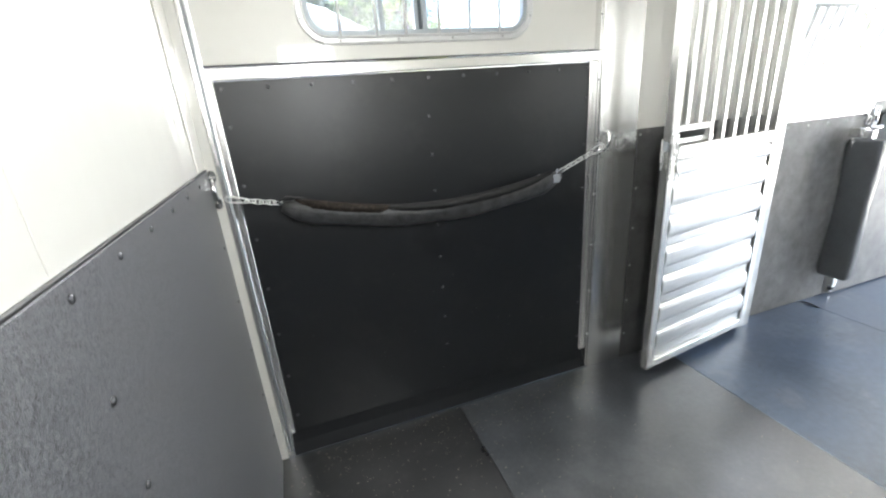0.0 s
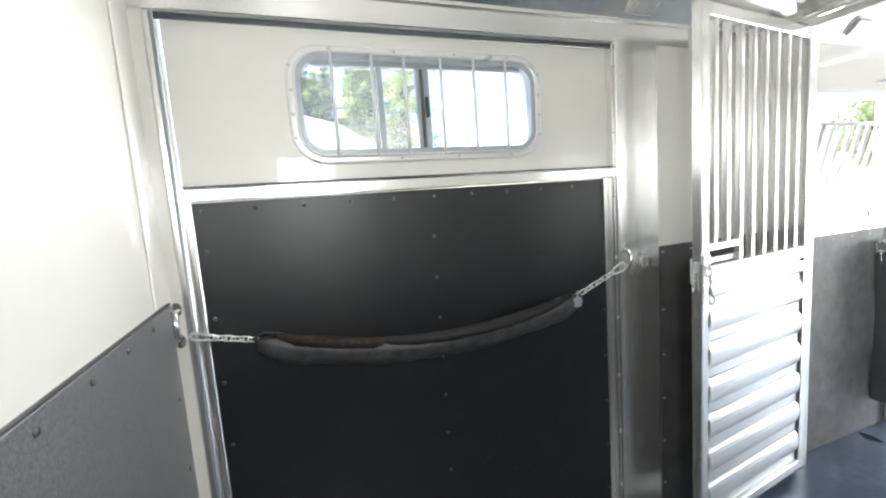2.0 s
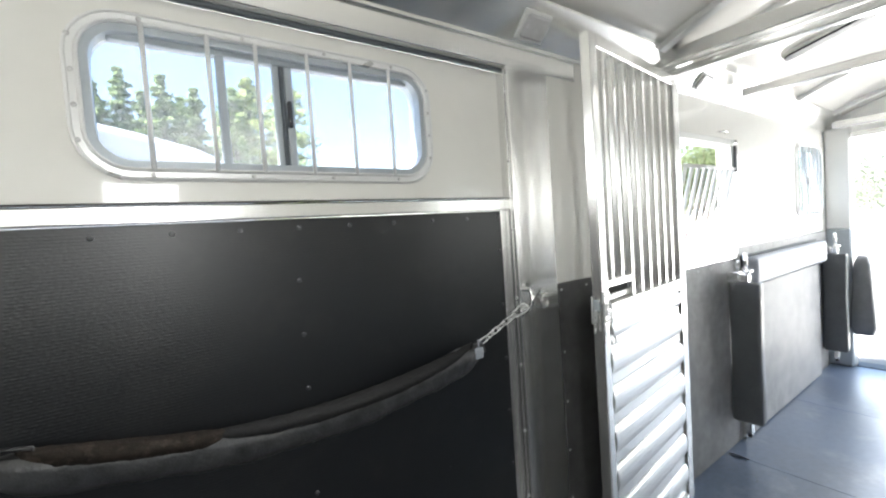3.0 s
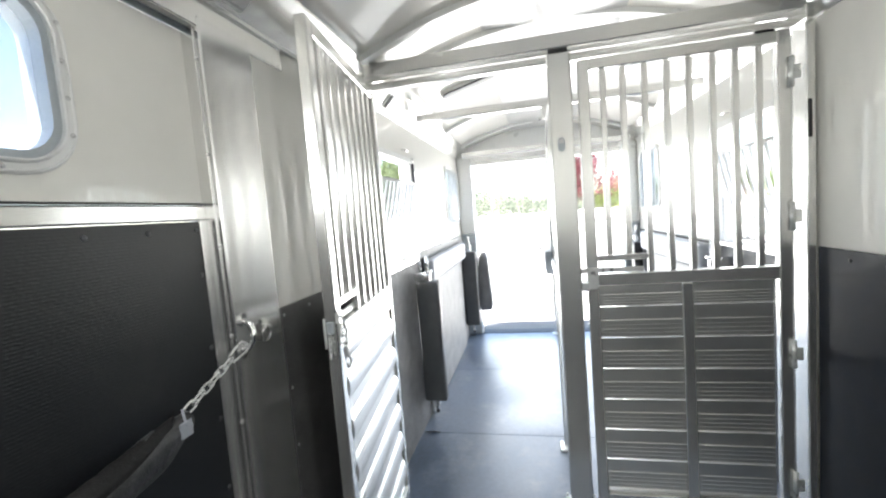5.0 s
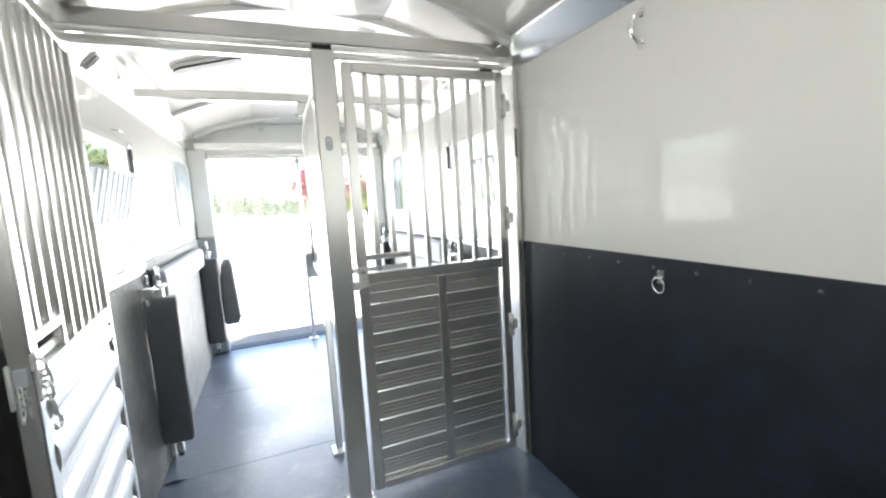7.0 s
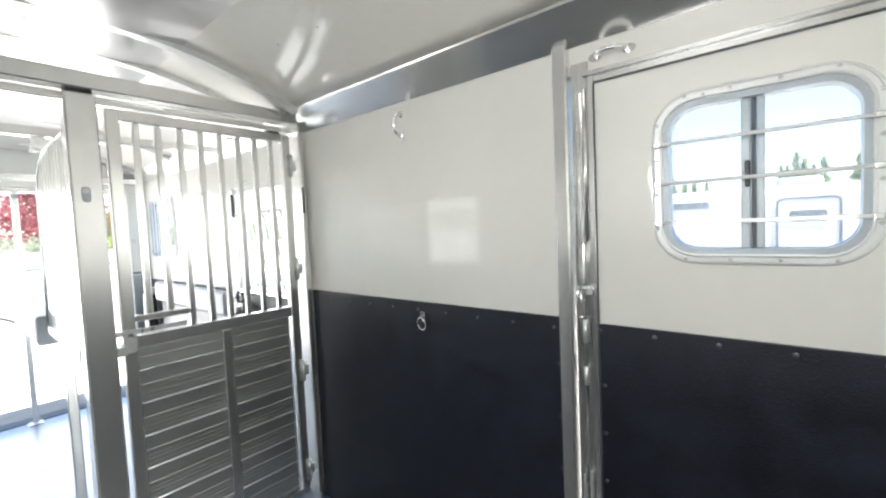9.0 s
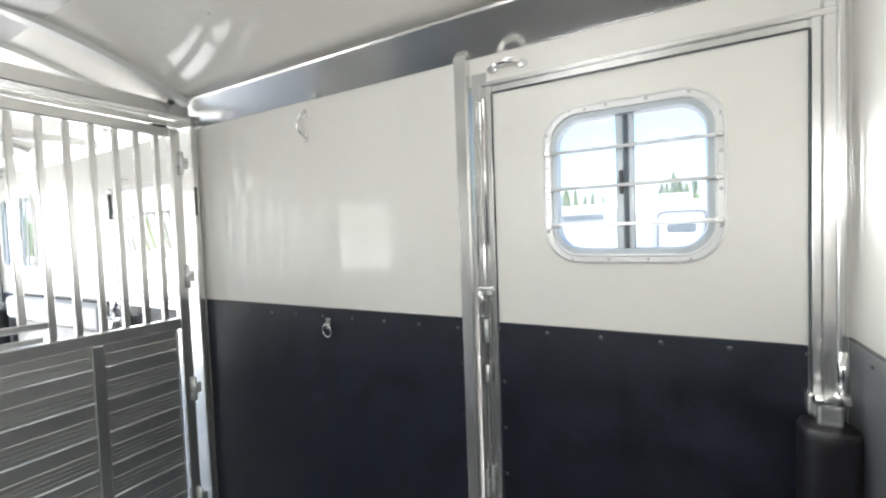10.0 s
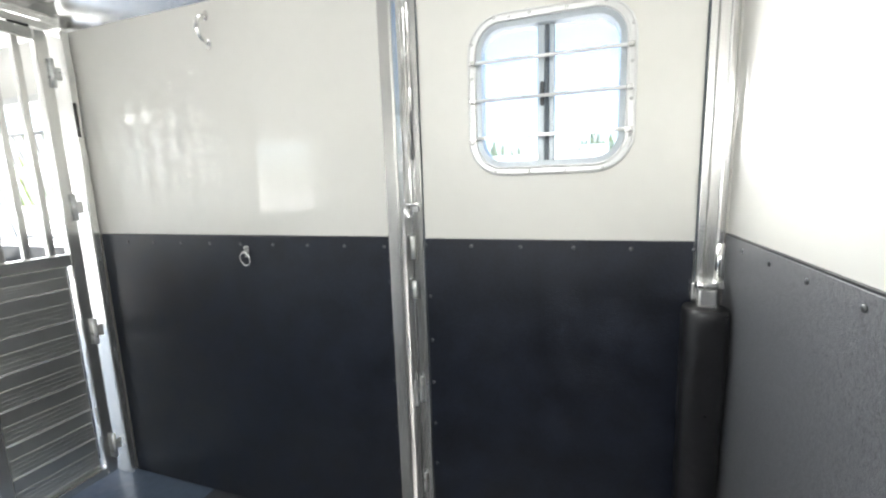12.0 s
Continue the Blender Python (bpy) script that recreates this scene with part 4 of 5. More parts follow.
dome_light((3.00, 1.922, 2.172), (0, -0.70, -0.71), (1, 0, 0), "grey rectangular dome lamp on the eaves cove over the stall")

puck = thing("puck_light", "round white puck lamp on the eaves cove, unlit", "lamp")
pm = Matrix.Translation((0.815, 1.930, 2.164)) @ Vector((0, -0.71, -0.70)).to_track_quat("Z", "Y").to_matrix().to_4x4()
bm = bmesh.new()
loft(bm, [[pm @ Vector((r * math.cos(2 * math.pi * k / 28), r * math.sin(2 * math.pi * k / 28), h)) for k in range(28)] for r, h in ((0.046, 0.0), (0.046, 0.012), (0.040, 0.018), (0.026, 0.023))])
part("lens", bm, WINFRAME, puck, smooth=True)

# roof vents
for x, y in ((3.47, 1.51),):
    v = thing("roof_vent", "dark oval roof vent in the white ceiling", "vent", "roof vents")
    bm = bmesh.new()
    ring = [(x + u, y + w) for u, w in round_rect(0.105, 0.38, 0.05, 6)]
    loft(bm, [[(a, b, roof_z(b) - 0.001) for a, b in ring], [(a, b, roof_z(b) - 0.018) for a, b in ring]])
    part("rim", bm, WINFRAME, v)
    bm = bmesh.new()
    ring = [(x + u, y + w) for u, w in round_rect(0.088, 0.36, 0.042, 6)]
    loft(bm, [[(a, b, roof_z(b) - 0.0182) for a, b in ring], [(a, b, roof_z(b) - 0.030) for a, b in ring]])
    part("grille", bm, DARK, v)

# ---- padded bars, wall pads ----
def padded_bar(x, y, z0, z1, w, d, label, wall_y, mat=None, boxy=0.4, pin=0.012):
    """A padded bar hung upright from an aluminium bracket."""
    t = thing("padded_bar", label, "padded bar", "padded bars")
    bm = bmesh.new()
    rings = []
    for i, (f, e) in enumerate([(0.0, 0.84), (0.001, 0.93), (0.008, 0.985)] + [(0.03 + 0.94 * k / 14, 1.0) for k in range(15)] + [(0.992, 0.985), (0.999, 0.93), (1.0, 0.84)]):
        s = e * (1 + 0.03 * math.sin(9 * f) + 0.012 * math.sin(41 * f))
        rings.append([(x + w / 2 * s * (abs(math.cos(a)) ** boxy) * math.copysign(1, math.cos(a)), y + d / 2 * s * (abs(math.sin(a)) ** boxy) * math.copysign(1, math.sin(a)), z0 + (z1 - z0) * f) for a in [2 * math.pi * k / 20 for k in range(20)]])
    loft(bm, rings)
    part("pad", bm, mat or VINYL, t, smooth=True)
    slab("socket", (x - 0.022, y - 0.022, z1 + 0.0005), (x + 0.022, y + 0.022, z1 + 0.052), MILL, t, 0.004, "aluminium socket")
    s = 1 if wall_y > y else -1
    slab("bracket", (x - 0.030, y + s * 0.0225, z1 + 0.010), (x + 0.030, wall_y - s * 0.0005, z1 + 0.062), MILL, t, 0.004)
    rod("spring_pin", [(x + pin, y, z1 + 0.075), (x + pin, y, z1 + 0.175)], 0.011, CHROME, t, 12)
    slab("pin_bracket", (x + pin - 0.013, y - 0.013, z1 + 0.0525), (x + pin + 0.013, y + 0.013, z1 + 0.0745), MILL, t, 0.003)
    rod("pin_knob", [(x - 0.02, y - s * 0.01, z1 + 0.06), (x + 0.03, y - s * 0.025, z1 + 0.066)], 0.010, CHROME, t, 10)
    slab("end_fitting", (x - 0.020, y - 0.016, z0 - 0.072), (x + 0.020, y + 0.016, z0 - 0.0005), MILL, t, 0.004, "aluminium end fitting")
    slab("rubber_foot", (x - 0.012, y - 0.012, z0 - 0.095), (x + 0.012, y + 0.012, z0 - 0.0725), DARK, t, 0.003)
    return t


padded_bar(0.064, 0.086, 0.14, 1.062, 0.110, 0.116, "black vinyl padded bar upright in the escape door corner", 0.014, None, 0.8, -0.027)
padded_bar(3.355, 1.878, 0.19, 1.035, 0.075, 0.155, "padded bar painted grey for haze, hung upright on the ramp-side wall", 1.966, SWINGV, 0.25)
padded_bar(5.29, 1.878, 0.19, 1.035, 0.085, 0.155, "padded bar painted grey for haze, hung upright by the rear opening", 1.966, SWINGV, 0.25)
padded_bar(3.365, 0.095, 0.19, 1.035, 0.19, 0.085, "black padded bar hung upright on the escape-side wall", 0.013)
padded_bar(5.27, 0.095, 0.19, 1.035, 0.16, 0.085, "black padded bar hung upright by the rear corner", 0.013)
swing = thing("swing_pad", "vinyl pad hinged to the rear post, painted grey for haze", "pad")
bm = bmesh.new()
rings = []
for i in range(11):
    f = i / 10
    w = 0.085
    e = 1 - 0.35 * (abs(2 * f - 1) ** 16)
    rings.append([(5.52 + w * e * math.copysign(abs(math.cos(a)) ** 0.35, math.cos(a)), 1.742 + (0.050 + 0.042 * (1 - f)) * e * math.copysign(abs(math.sin(a)) ** 0.3, math.sin(a)), 0.31 + 0.69 * f) for a in [2 * math.pi * k / 16 for k in range(16)]])
loft(bm, rings)
part("pad", bm, SWINGG, swing, smooth=True)
slab("hinge_arm", (5.50, 1.75, 0.50), (5.54, 1.812, 0.54), MILL, swing, 0.003)
slab("hinge_arm", (5.50, 1.75, 0.80), (5.54, 1.812, 0.84), MILL, swing, 0.003)

for y_wall, s in ((1.966, -1), (0.0135, 1)):
    wp = thing("wall_pad", "long grey vinyl shoulder pad on the side wall above the lining", "pad", "wall pads")
    slab("cushion", (3.56, y_wall + s * 0.010, 0.985), (5.10, y_wall + s * 0.085, 1.165), PADV, wp, 0.03, seg=4)
    slab("backing", (3.545, y_wall + s * 0.0005, 0.972), (5.115, y_wall + s * 0.0095, 1.175), DARK, wp, 0.003)
    kb = thing("kick_board", "textured rubber kick board on the side wall, painted pale for haze", "board", "kick boards")
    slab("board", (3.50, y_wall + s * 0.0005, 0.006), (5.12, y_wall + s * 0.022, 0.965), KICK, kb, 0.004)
    slab("edge_strip", (3.486, y_wall + s * 0.0005, 0.006), (3.499, y_wall + s * 0.026, 0.965), MILL, kb, 0.003)

# ---- head divider between the stalls ----
hd = thing("head_divider", "white barred head divider with a padded rail between the stalls", "divider")
DYY = 1.015
slab("lower_rail", (2.665, DYY - 0.02, 1.085), (3.62, DYY + 0.02, 1.125), MILL, hd, 0.004)
rod("hoop", [(2.675, DYY, 2.03), (3.22, DYY, 2.03), (3.40, DYY, 2.00), (3.51, DYY, 1.93), (3.565, DYY, 1.83), (3.59, DYY, 1.40), (3.61, DYY, 1.13)], 0.013, MILL, hd, 10)
for i in range(8):
    slab("bar", (2.70 + 0.082 * i, DYY - 0.010, 1.1255), (2.722 + 0.082 * i, DYY + 0.010, 2.017), MILL, hd, 0.003)
bm = bmesh.new()
ring = [(3.34, 1.13), (3.595, 1.13), (3.577, 1.45), (3.552, 1.825), (3.50, 1.92), (3.395, 1.988), (3.34, 2.000)]
loft(bm, [[(x, DYY - 0.004, z) for x, z in ring], [(x, DYY + 0.004, z) for x, z in ring]])
part("panel", bm, GEL, hd)
slab("cushion", (3.625, DYY - 0.055, 1.000), (4.75, DYY + 0.055, 1.170), PADV, hd, 0.022, seg=3)
slab("cushion_end", (3.6205, DYY - 0.050, 1.005), (3.6245, DYY + 0.050, 1.165), SEAL, hd, 0.001)
slab("leg", (3.10, DYY - 0.02, 0.014), (3.145, DYY + 0.02, 1.0845), MILL, hd, 0.004)
slab("foot_plate", (3.07, DYY - 0.045, 0.0), (3.175, DYY + 0.045, 0.0135), ZINC, hd, 0.003)
slab("hanger", (3.41, DYY - 0.03, 2.06), (3.445, DYY + 0.03, 2.124), MILL, hd, 0.003)
rod("hanger_arm", [(3.427, DYY, 2.06), (3.38, DYY + 0.02, 2.045), (3.34, DYY + 0.045, 2.035)], 0.010, MILL, hd)
slab("post_socket", (2.656, DYY - 0.028, 1.075), (2.70, DYY + 0.028, 1.135), ZINC, hd, 0.003)
rp = thing("rear_pole", "slim white aluminium pole in the rear doorway", "pole")
slab("pole", (5.482, 0.925, 0.01), (5.522, 0.965, 2.02), MILL, rp, 0.005)
slab("foot_plate", (5.455, 0.895, 0.0), (5.550, 0.995, 0.0098), ZINC, rp, 0.003)
slab("top_collar", (5.478, 0.921, 1.965), (5.526, 0.969, 2.005), SEAL, rp, 0.003)

# ---- feed window guards, hung slanting in the openings ----
for name, y, s in (("left", 1.975, -1), ("right", 0.005, 1)):
    gd = thing("window_guard", "white barred drop-down guard in the feed window", "window guard", "window guards")
    foot, head = (y - s * 0.075, 1.205), (y + s * 0.045, 1.715)
    rod("top_rail", [(2.775, *head), (3.39, *head)], 0.010, BARWHITE, gd)
    rod("bottom_rail", [(2.775, *foot), (3.39, *foot)], 0.010, BARWHITE, gd)
    for i in range(9):
        xb = 2.79 + 0.073 * i
        rod("bar", [(xb, *foot), (xb, *head)], 0.0105, BARWHITE, gd)
    gdc = thing("guard_latch", "black rubber latch strap beside the feed window", "latch", "guard latches")
    slab("strap", (FEED[1] + 0.012, y + s * 0.022, 1.70), (FEED[1] + 0.036, y + s * 0.038, 1.86), DARK, gdc, 0.005)
    slab("keeper", (FEED[1] + 0.005, y + s * 0.022, 1.872), (FEED[1] + 0.043, y + s * 0.036, 1.895), CHROME, gdc, 0.003)
    rod("bow_handle", [(3.28, y + s * 0.006, 1.935), (3.30, y + s * 0.03, 1.937), (3.37, y + s * 0.03, 1.937), (3.39, y + s * 0.006, 1.935)], 0.006, CHROME, gd)
    tie_ring((3.46, 1.966 if s < 0 else 0.013, 1.14), (0, s, 0), "steel tie ring beside the feed window")
window("window_3", *REARW[:2], *REARW[2:], 0.07, WIDTH, 1, "white-framed sliding window with upright guard bars near the rear", 5.06, [4.84, 4.93, 5.02, 5.11, 5.20, 5.29], "v", True)
window("window_4", *REARW[:2], *REARW[2:], 0.07, 0.0, -1, "white-framed sliding window with upright guard bars on the escape side", 5.06, [4.84, 4.93, 5.02, 5.11, 5.20, 5.29], "v", True)

# grit on the mats
bm = bmesh.new()
random.seed(5)
for i in range(420):
    x, y = random.uniform(0.02, 3.2), random.uniform(0.05, 1.95)
    s = random.uniform(0.0006, 0.0019)
    box(bm, (x - s, y - s * random.uniform(0.6, 1.4), 0.0), (x + s, y + s, s), 0, m=None)
for i in range(260):
    x, y = random.uniform(0.05, 1.5), 1.965 - abs(random.gauss(0, 0.22))
    s = random.uniform(0.0006, 0.0024)
    box(bm, (x - s, y - s * random.uniform(0.5, 1.8), 0.0), (x + s, y + s, s), 0, m=None)
tagged(part("floor_grit", bm, GRIT), "scattered pale grit and dust on the rubber mats", "grit", kind="stuff")
flap = tagged(part("mat_curl", loft(bmesh.new(), [[(3.24 + 0.012 * c, 1.955 - 0.10 * f, 0.001 + 0.010 * math.sin(math.pi * f) * (1 - c) + d) for c, d in ((0, 0), (1, 0), (1, 0.004), (0, 0.004))] for f in [i / 8 for i in range(9)]]), DARK), "curled edge of a black floor mat at the seam", "mat")

# ---- outside: the yard ----
GZ = -0.46
bm = bmesh.new()
k = 40
verts = {}
for i in range(k + 1):
    for j in range(k + 1):
        u, v = (i / k * 2 - 1), (j / k * 2 - 1)
        x, y = 900 * u * abs(u) ** 1.6, 900 * v * abs(v) ** 1.6
        r = math.hypot(x, y)
        verts[i, j] = bm.verts.new((x, y, GZ + (0.04 * noise.noise((x * 0.05, y * 0.05, 0)) if r > 12 else 0)))
for i in range(k):
    for j in range(k):
        bm.faces.new((verts[i, j], verts[i + 1, j], verts[i + 1, j + 1], verts[i, j + 1]))
tagged(part("ground", bm, CONC), "pale sunlit gravel yard", "ground", kind="structure")
ramp = thing("loading_ramp", "lowered rear loading ramp with a worn grey rubber mat", "ramp")
bm = bmesh.new()
prof = [(5.70, -0.012), (5.72, 0.0), (7.55, -0.40), (7.70, -0.452), (7.66, -0.456), (7.50, -0.445), (5.70, -0.06)]
loft(bm, [[(x, y, z) for x, z in prof] for y in (0.06, WIDTH - 0.06)])
part("deck", bm, RAMPMAT, ramp)
for y in (0.03, WIDTH - 0.06):
    bm = bmesh.new()
    loft(bm, [[(x, yy, z + (0.012 if i < 3 else 0)) for i, (x, z) in enumerate(prof)] for yy in (y, y + 0.028)])
    part("edge_rail", bm, MILL, ramp)
hose = tagged(rod("hose", [(15.5, 0.2, GZ + 0.02), (22, 1.15, GZ + 0.02), (30, 2.2, GZ + 0.02), (38, 3.15, GZ + 0.02), (60, 5.8, GZ + 0.03)], 0.05, DARK), "dark hose lying straight across the pale yard", "hose")
joint = tagged(slab("drain_channel", (11.3, -14, GZ - 0.02), (11.42, 14, GZ + 0.012), RAMPMAT), "dusty drain channel across the yard", "drain")


def leaf_quads(bm, centre, spread, n, size, droop=0.0):
    for _ in range(n):
        p = centre + Vector((random.gauss(0, spread), random.gauss(0, spread), random.gauss(0, spread * 0.7)))
        a = Vector((random.uniform(-1, 1), random.uniform(-1, 1), random.uniform(-0.6, 0.6) - droop)).normalized()
        b = a.orthogonal().normalized()
        b = (Matrix.Rotation(random.uniform(0, 6.28), 3, a) @ b)
        s = size * random.uniform(0.6, 1.4)
        q = [p - a * s, p + b * s * 0.45, p + a * s, p - b * s * 0.45]
        bm.faces.new([bm.verts.new(v) for v in q])


def conifer(h, seed, mat, label, spread=0.24):
    """A tapered trunk with whorls of drooping, needle-covered limbs."""
    random.seed(seed)
    t = thing("conifer", label, "tree", "conifers")
    tr = bmesh.new()
    tube(tr, [(0, 0, 0), (0.03 * h * 0.1, 0, h * 0.4), (0, 0, h * 0.97)], [h * 0.018, h * 0.012, h * 0.002], 8)
    bm = bmesh.new()
    z = h * 0.10
    while z < h * 0.985:
        f = (z - h * 0.10) / (h * 0.9)
        reach = h * spread * (1 - f) ** 0.95 * random.uniform(0.75, 1.15) + 0.05
        for _ in range(random.randint(6, 9)):
            a = random.uniform(0, 6.283)
            r = reach * random.uniform(0.5, 1.25)
            tip = Vector((math.cos(a) * r, math.sin(a) * r, z - r * random.uniform(0.10, 0.40)))
            base = Vector((0, 0, z))
            tube(tr, [base, (base + tip) / 2 + Vector((0, 0, r * 0.06)), tip], [0.012 * r + 0.01, 0.008 * r + 0.006, 0.004], 4, caps=False)
            for s in range(6):
                c = base.lerp(tip, 0.25 + 0.15 * s)
                leaf_quads(bm, c, r * 0.085 + 0.03, 12, 0.019 * h ** 0.75, 0.5)
        z += h * 0.040 * (1.15 - 0.5 * f)
    part("trunk", tr, BARK, t)
    part("crown", bm, mat, t)
    return t


def broadleaf(h, seed, mat, label, wide=0.42, n=420):
    random.seed(seed)
    t = thing("broadleaf_tree", label, "tree", "broadleaf trees")
    tr, bm = bmesh.new(), bmesh.new()
    tube(tr, [(0, 0, 0), (0.02 * h, 0.01 * h, h * 0.2), (0.0, 0.0, h * 0.55)], [h * 0.025, h * 0.02, h * 0.008], 8)
    tips = []
    for i in range(26):
        a, el = random.uniform(0, 6.283), random.uniform(-0.1, 1.3)
        r = h * wide * random.uniform(0.55, 1.0)
        base = Vector((0, 0, h * random.uniform(0.16, 0.5)))
        tip = Vector((math.cos(a) * math.cos(el) * r, math.sin(a) * math.cos(el) * r, h * 0.45 + math.sin(el) * h * 0.50 * random.uniform(0.7, 1)))
        mid = base.lerp(tip, 0.5) + Vector((0, 0, h * 0.04))
        tube(tr, [base, mid, tip], [h * 0.008, h * 0.005, h * 0.0015], 5, caps=False)
        tips += [tip, base.lerp(tip, 0.78), base.lerp(tip, 0.6)]
    for c in tips:
        leaf_quads(bm, c, h * 0.07, n // 6, 0.018 * h)
    part("trunk", tr, BARK, t)
    part("crown", bm, mat, t)
    return t


def stand(tree, x, y, turn=0, s=1.0):
    tree.location, tree.rotation_euler, tree.scale = (x, y, GZ - 0.05), (0, 0, turn), (s, s, s)


def again(tree, x, y, turn, s):
    return copy_thing(tree, Matrix.Translation((x, y, GZ - 0.05)) @ Matrix.Rotation(turn, 4, "Z") @ Matrix.Diagonal((s / tree.scale[0],) * 3 + (1,)))


fir = conifer(13.0, 21, FIR, "tall green fir behind the yard", 0.215)
stand(fir, -3.5, 33, 0.3, 0.97)
fir2 = conifer(12.0, 22, FIR, "green fir with drooping limbs behind the yard", 0.255)
stand(fir2, 1.9, 33, 1.0, 1.12)
golden = conifer(9.0, 23, LEAFY, "yellow-green golden conifer beside the yard", 0.40)
stand(golden, 9.6, 33.0, 0.0, 1.62)
again(golden, 7.6, 35.5, 2.0, 1.66)
for i, (x, y, s) in enumerate(((-1.5, 33, 1.04), (-0.2, 33.6, 1.06), (6.0, 32.4, 1.08), (3.8, 33.5, 1.0), (0.9, 38, 1.15), (-2.6, 38.5, 1.12), (3.4, 38, 1.14), (6.4, 39, 1.12), (-6.0, 36, 1.0), (-9.5, 34, 1.1), (-13, 38, 1.2))):
    again(fir if i % 2 else fir2, x, y, i * 1.7, s)
# trees beyond the escape side
for i, (x, y, s) in enumerate(((13.7, -62, 0.68), (10.0, -62, 0.55), (6.0, -66, 0.45), (-0.2, -62, 0.70), (-1.7, -62, 0.62), (-5.0, -58, 0.6), (-6.5, -63, 0.7), (17.5, -64, 0.7), (15.6, -63, 0.62), (0.6, -61, 0.58), (3.2, -70, 0.5), (-9.0, -60, 0.75), (20.5, -66, 0.7), (12.4, -62, 0.6), (11.2, -63, 0.57), (8.6, -62, 0.5), (14.8, -61, 0.6), (1.2, -63, 0.6), (-0.9, -61, 0.68), (-2.6, -63, 0.64))):
    again(fir if i % 2 else fir2, x, y, 0.5 + i * 1.3, s)
# trees seen past the feed window and the rear
redtree = broadleaf(7.2, 31, LEAFR, "purple-leaved plum tree at the yard's edge", 0.45)
stand(redtree, 44, -4.3, 0, 1.15)
green = broadleaf(6.0, 33, LEAFG, "bright green broadleaf tree at the yard's edge", 0.5)
stand(green, 48, -9.0, 0.4, 0.9)
yellowish = broadleaf(5.0, 35, LEAFY, "yellow-green shrub at the yard's edge", 0.6)
stand(yellowish, 46, -6.2, 1.0, 0.75)
for i, (x, y, s) in enumerate(((34, 11.5, 1.2), (30, 13.5, 1.1), (37, 15, 1.4), (27, 11.8, 1.0))):
    again(green, x, y, i, s)
random.seed(41)
for i in range(9):
    a = radians(-26 + 18 * i / 8 + random.uniform(-1, 1))
    d = random.uniform(95, 130)
    again([fir, green, fir2, yellowish][i % 4], 0.5 + d * math.cos(a), 1 + d * math.sin(a), random.uniform(0, 6), random.uniform(0.45, 0.75) if i % 2 == 0 else random.uniform(1.0, 1.5))
# pale woods along the horizon, taller towards the ramp side
bm = bmesh.new()
random.seed(8)
for i in range(900):
    az = random.uniform(-34, 22)
    d = random.uniform(125, 160)
    top = (4.6 + 0.80 * max(0, az + 0.5) + 0.8 * max(0, min(1, (-az - 4) / 6))) * random.uniform(0.6, 1.05)
    foot = Vector((d * math.cos(radians(az)), d * math.sin(radians(az)), GZ))
    for k in range(7):
        f = k / 6
        leaf_quads(bm, foot + Vector((0, 0, top * (0.08 + 0.9 * f))), 0.9 * (1.05 - f), 7, 0.40, 0.2)
tagged(part("far_woods", bm, FARWOOD), "pale green woods along the horizon behind the yard", "woods", kind="stuff")


# ---- parked trailers and cars ----
def wheel(parent, x, y, z, r, w):
    tyre = part("wheel", tube(bmesh.new(), [(x, y - w / 2, z), (x, y - w / 2 + 0.02, z), (x, y + w / 2 - 0.02, z), (x, y + w / 2, z)], [r * 0.93, r, r, r * 0.93], 24), TYRE, parent, smooth=False)
    part("rim", tube(bmesh.new(), [(x, y - w / 2 - 0.006, z), (x, y + w / 2 + 0.006, z)], r * 0.62, 18), MILL, tyre)
    return tyre


def parked_trailer(x0, x1, y_near, depth, z0, z1, r, label, roof_slope=0.0, fall=4):
    """A long box trailer with rounded roof edges; its near side lies at y_near, its body runs away by depth."""
    t = thing("horse_trailer", label, "trailer", "parked trailers")
    s = 1 if depth > 0 else -1
    D = abs(depth)
    sect = [(0.0, z0), (D, z0)]
    for cxx, a0 in ((D - r, 0), (r, 90)):
        for i in range(7):
            a = radians(a0 + 15 * i)
            sect.append((cxx + r * math.cos(a), z1 - r + r * math.sin(a)))
    rings = []
    for i in range(9):
        f = i / 8
        x = x0 + (x1 - x0) * f
        drop = roof_slope * f ** fall
        e = 0.12 if i in (0, 8) else 0.0
        rings.append([(x, y_near + s * (u + (e if u < D / 2 else -e)), z - (drop if z > z0 + 0.5 else 0) - (e if z > z0 + 0.5 else 0)) for u, z in sect])
    part("body", loft(bmesh.new(), rings), PAINTW, t)
    slab("skirt", (x0 + 0.1, y_near + s * 0.03, z0 - 0.10), (x1 - 0.1, y_near + s * (D - 0.03), z0 - 0.001), ALUX, t, 0.01)
    for xx in ((x0 + x1) / 2 - 0.45, (x0 + x1) / 2 + 0.45):
        wheel(t, xx, y_near + s * 0.16, GZ + 0.36, 0.36, 0.22)
        wheel(t, xx, y_near + s * (D - 0.16), GZ + 0.36, 0.36, 0.22)
    return t


far_tr = parked_trailer(-4.5, 6.2, -9.0, -2.2, -0.05, 2.07, 0.25, "long white horse trailer with a camper door parked alongside")
at = lambda u, v, y: (0.155 + u, -9.0 + y, 1.13 + v)
dm = part("door", band(bmesh.new(), round_rect(0.94, 1.40, 0.13), round_rect(0.86, 1.32, 0.09), 0.004, 0.022, lambda u, v, y: at(u, v, y - 0.0)), SEALD, far_tr)
part("door_leaf", loft(bmesh.new(), [[at(u, v, yy) for u, v in round_rect(0.856, 1.316, 0.089)] for yy in (0.004, 0.012)]), PAINTW, dm)
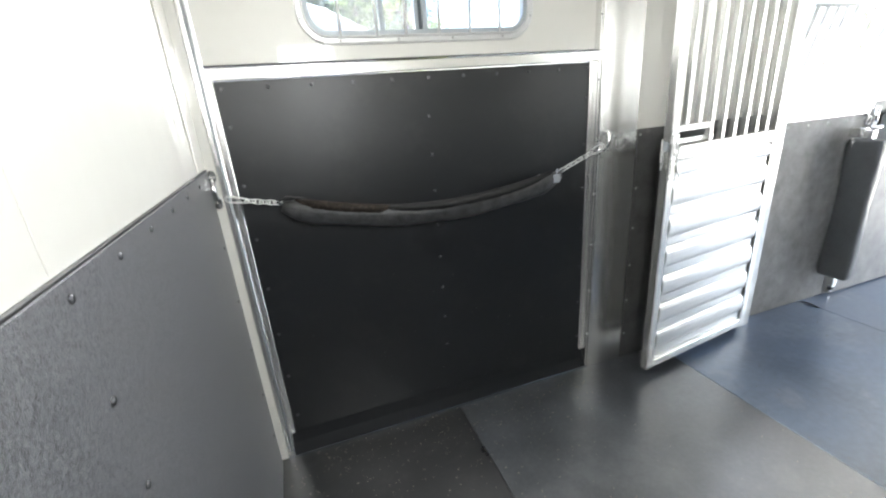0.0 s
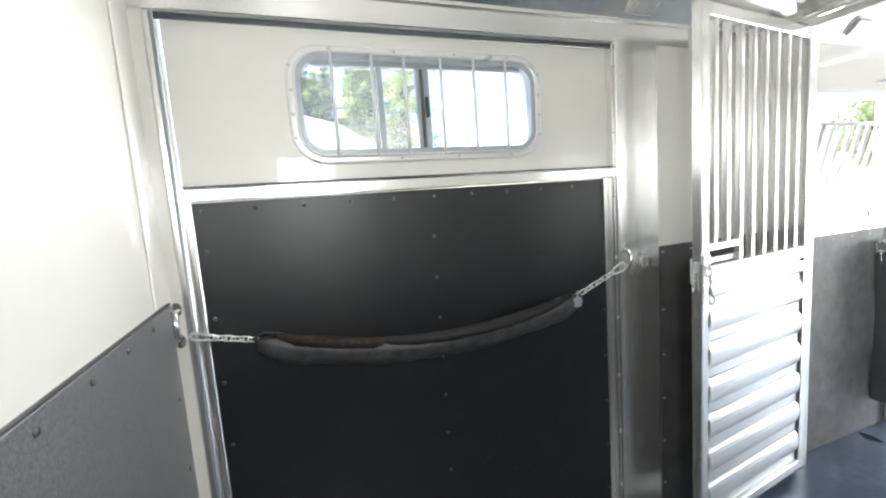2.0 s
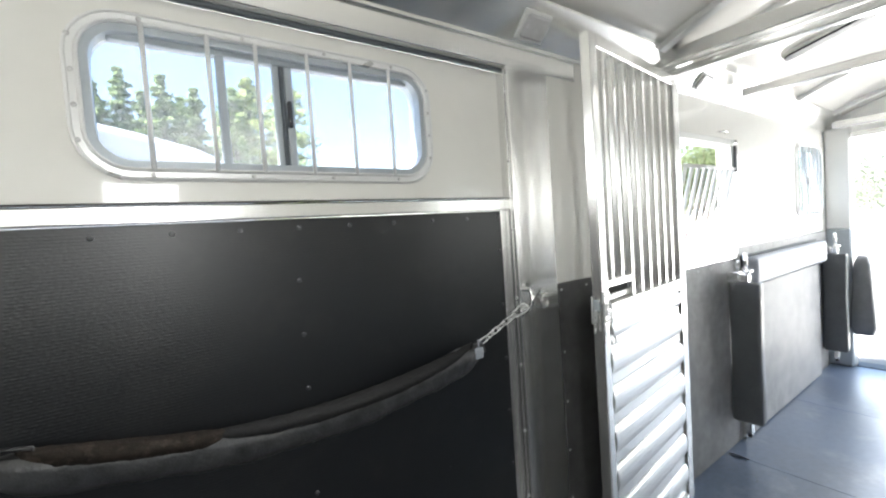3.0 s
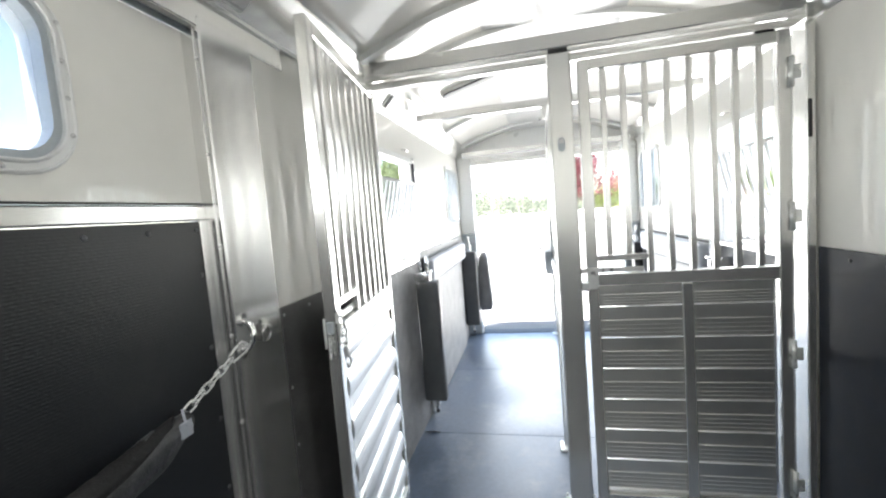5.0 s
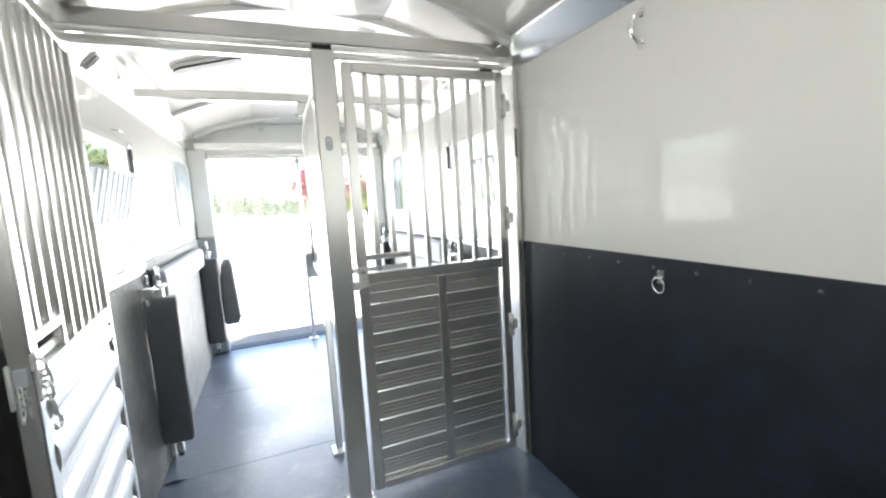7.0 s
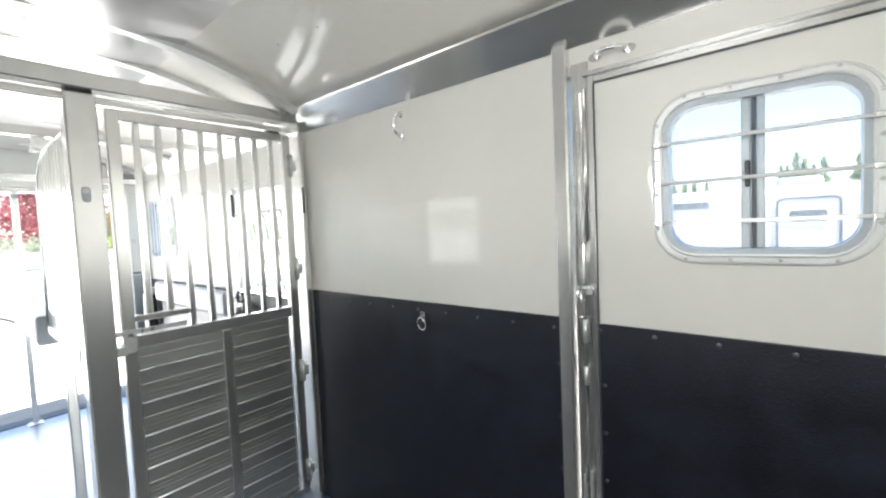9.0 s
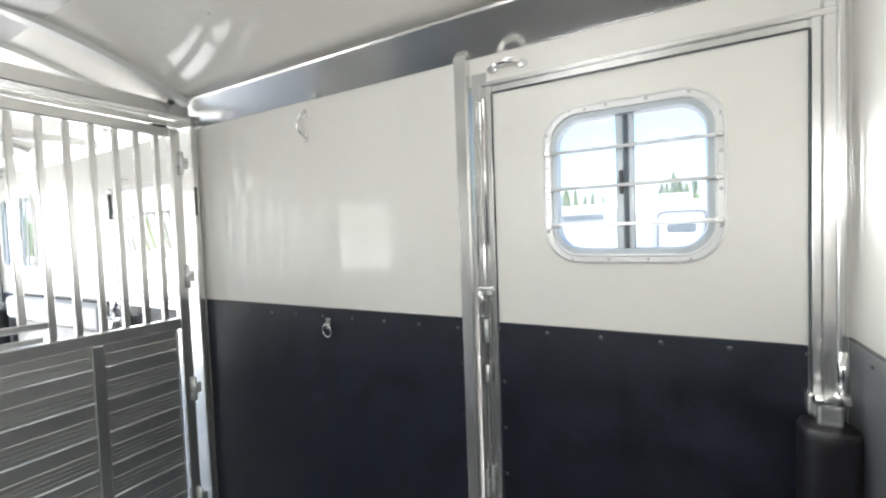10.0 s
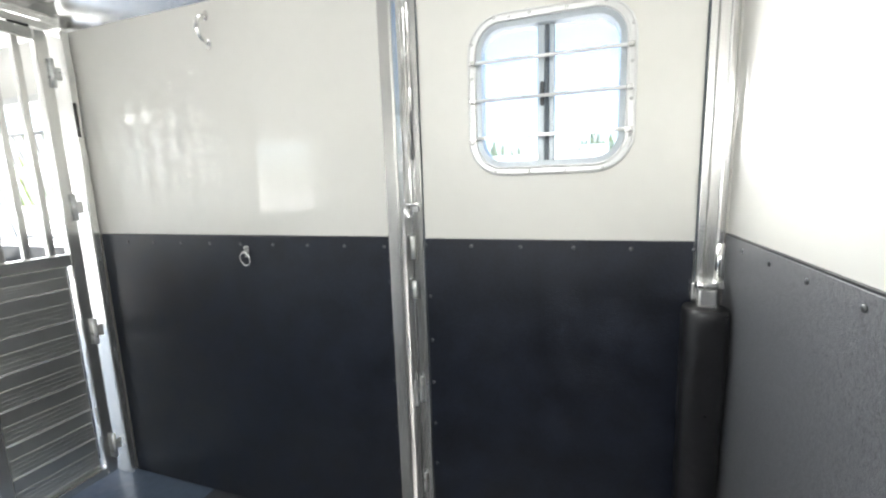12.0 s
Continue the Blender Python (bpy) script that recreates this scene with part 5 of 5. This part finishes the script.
part("door_window", loft(bmesh.new(), [[at(u, v + 0.34, yy) for u, v in round_rect(0.56, 0.24, 0.06)] for yy in (0.0122, 0.02)]), TINT, dm)
part("door_window_frame", band(bmesh.new(), round_rect(0.62, 0.30, 0.09), round_rect(0.55, 0.23, 0.055), 0.0205, 0.03, lambda u, v, y: at(u, v + 0.34, y)), WINFRAME, dm)
slab("door_lock", (0.50, -8.985, 0.78), (0.56, -8.965, 0.88), DARK, dm, 0.005)
slab("slit_window", (1.72, -8.998, 1.70), (2.70, -8.985, 1.84), TINT, far_tr, 0.01)
slab("roof_unit", (-0.10, -10.3, 2.071), (0.62, -9.6, 2.25), SEAL, far_tr, 0.08, seg=3)
left_tr = parked_trailer(-4.0, 1.95, 8.2, 2.3, 0.0, 3.66, 0.18, "tall white trailer with a sloping nose parked beside the ramp door", 0.91, 2.16)
slab("trim_strip", (-4.0, 8.19, 2.2), (0.9, 8.199, 2.26), MILL, left_tr, 0.003)


def car(x, y, turn, paint, label):
    t = thing("car", label, "car", "parked cars")
    prof_low = [(-2.1, 0.25), (2.1, 0.25), (2.2, 0.55), (2.1, 0.78), (1.1, 0.92), (-1.6, 0.95), (-2.1, 0.90), (-2.2, 0.55)]
    rings = []
    for yy, s in ((-0.88, 0.96), (-0.84, 1.0), (0.84, 1.0), (0.88, 0.96)):
        rings.append([(a * s, yy, 0.25 + (b - 0.25) * s) for a, b in prof_low])
    part("body", loft(bmesh.new(), rings), paint, t)
    cab = [(1.05, 0.90), (0.35, 1.40), (-1.05, 1.43), (-1.75, 0.93)]
    part("cabin", loft(bmesh.new(), [[(a * s, yy, 0.90 + (b - 0.90) * s) for a, b in cab] for yy, s in ((-0.78, 0.96), (-0.66, 1.0), (0.66, 1.0), (0.78, 0.96))]), TINT, t)
    slab("roof", (-1.0, -0.62, 1.425), (0.32, 0.62, 1.455), paint, t, 0.02, seg=2)
    for wx in (-1.35, 1.35):
        for wy in (-0.80, 0.80):
            wheel(t, wx, wy, 0.32, 0.32, 0.20)
    for wy in (-0.6, 0.6):
        slab("headlight", (2.08, wy - 0.16, 0.58), (2.20, wy + 0.16, 0.70), LENS, t, 0.02)
    t.location, t.rotation_euler = (x, y, GZ), (0, 0, radians(turn))
    return t


car(19.0, 7.6, 60, PAINTB, "pale blue car parked across the yard")
car(25.0, 10.2, 60, PAINTR, "red car parked behind the blue one")
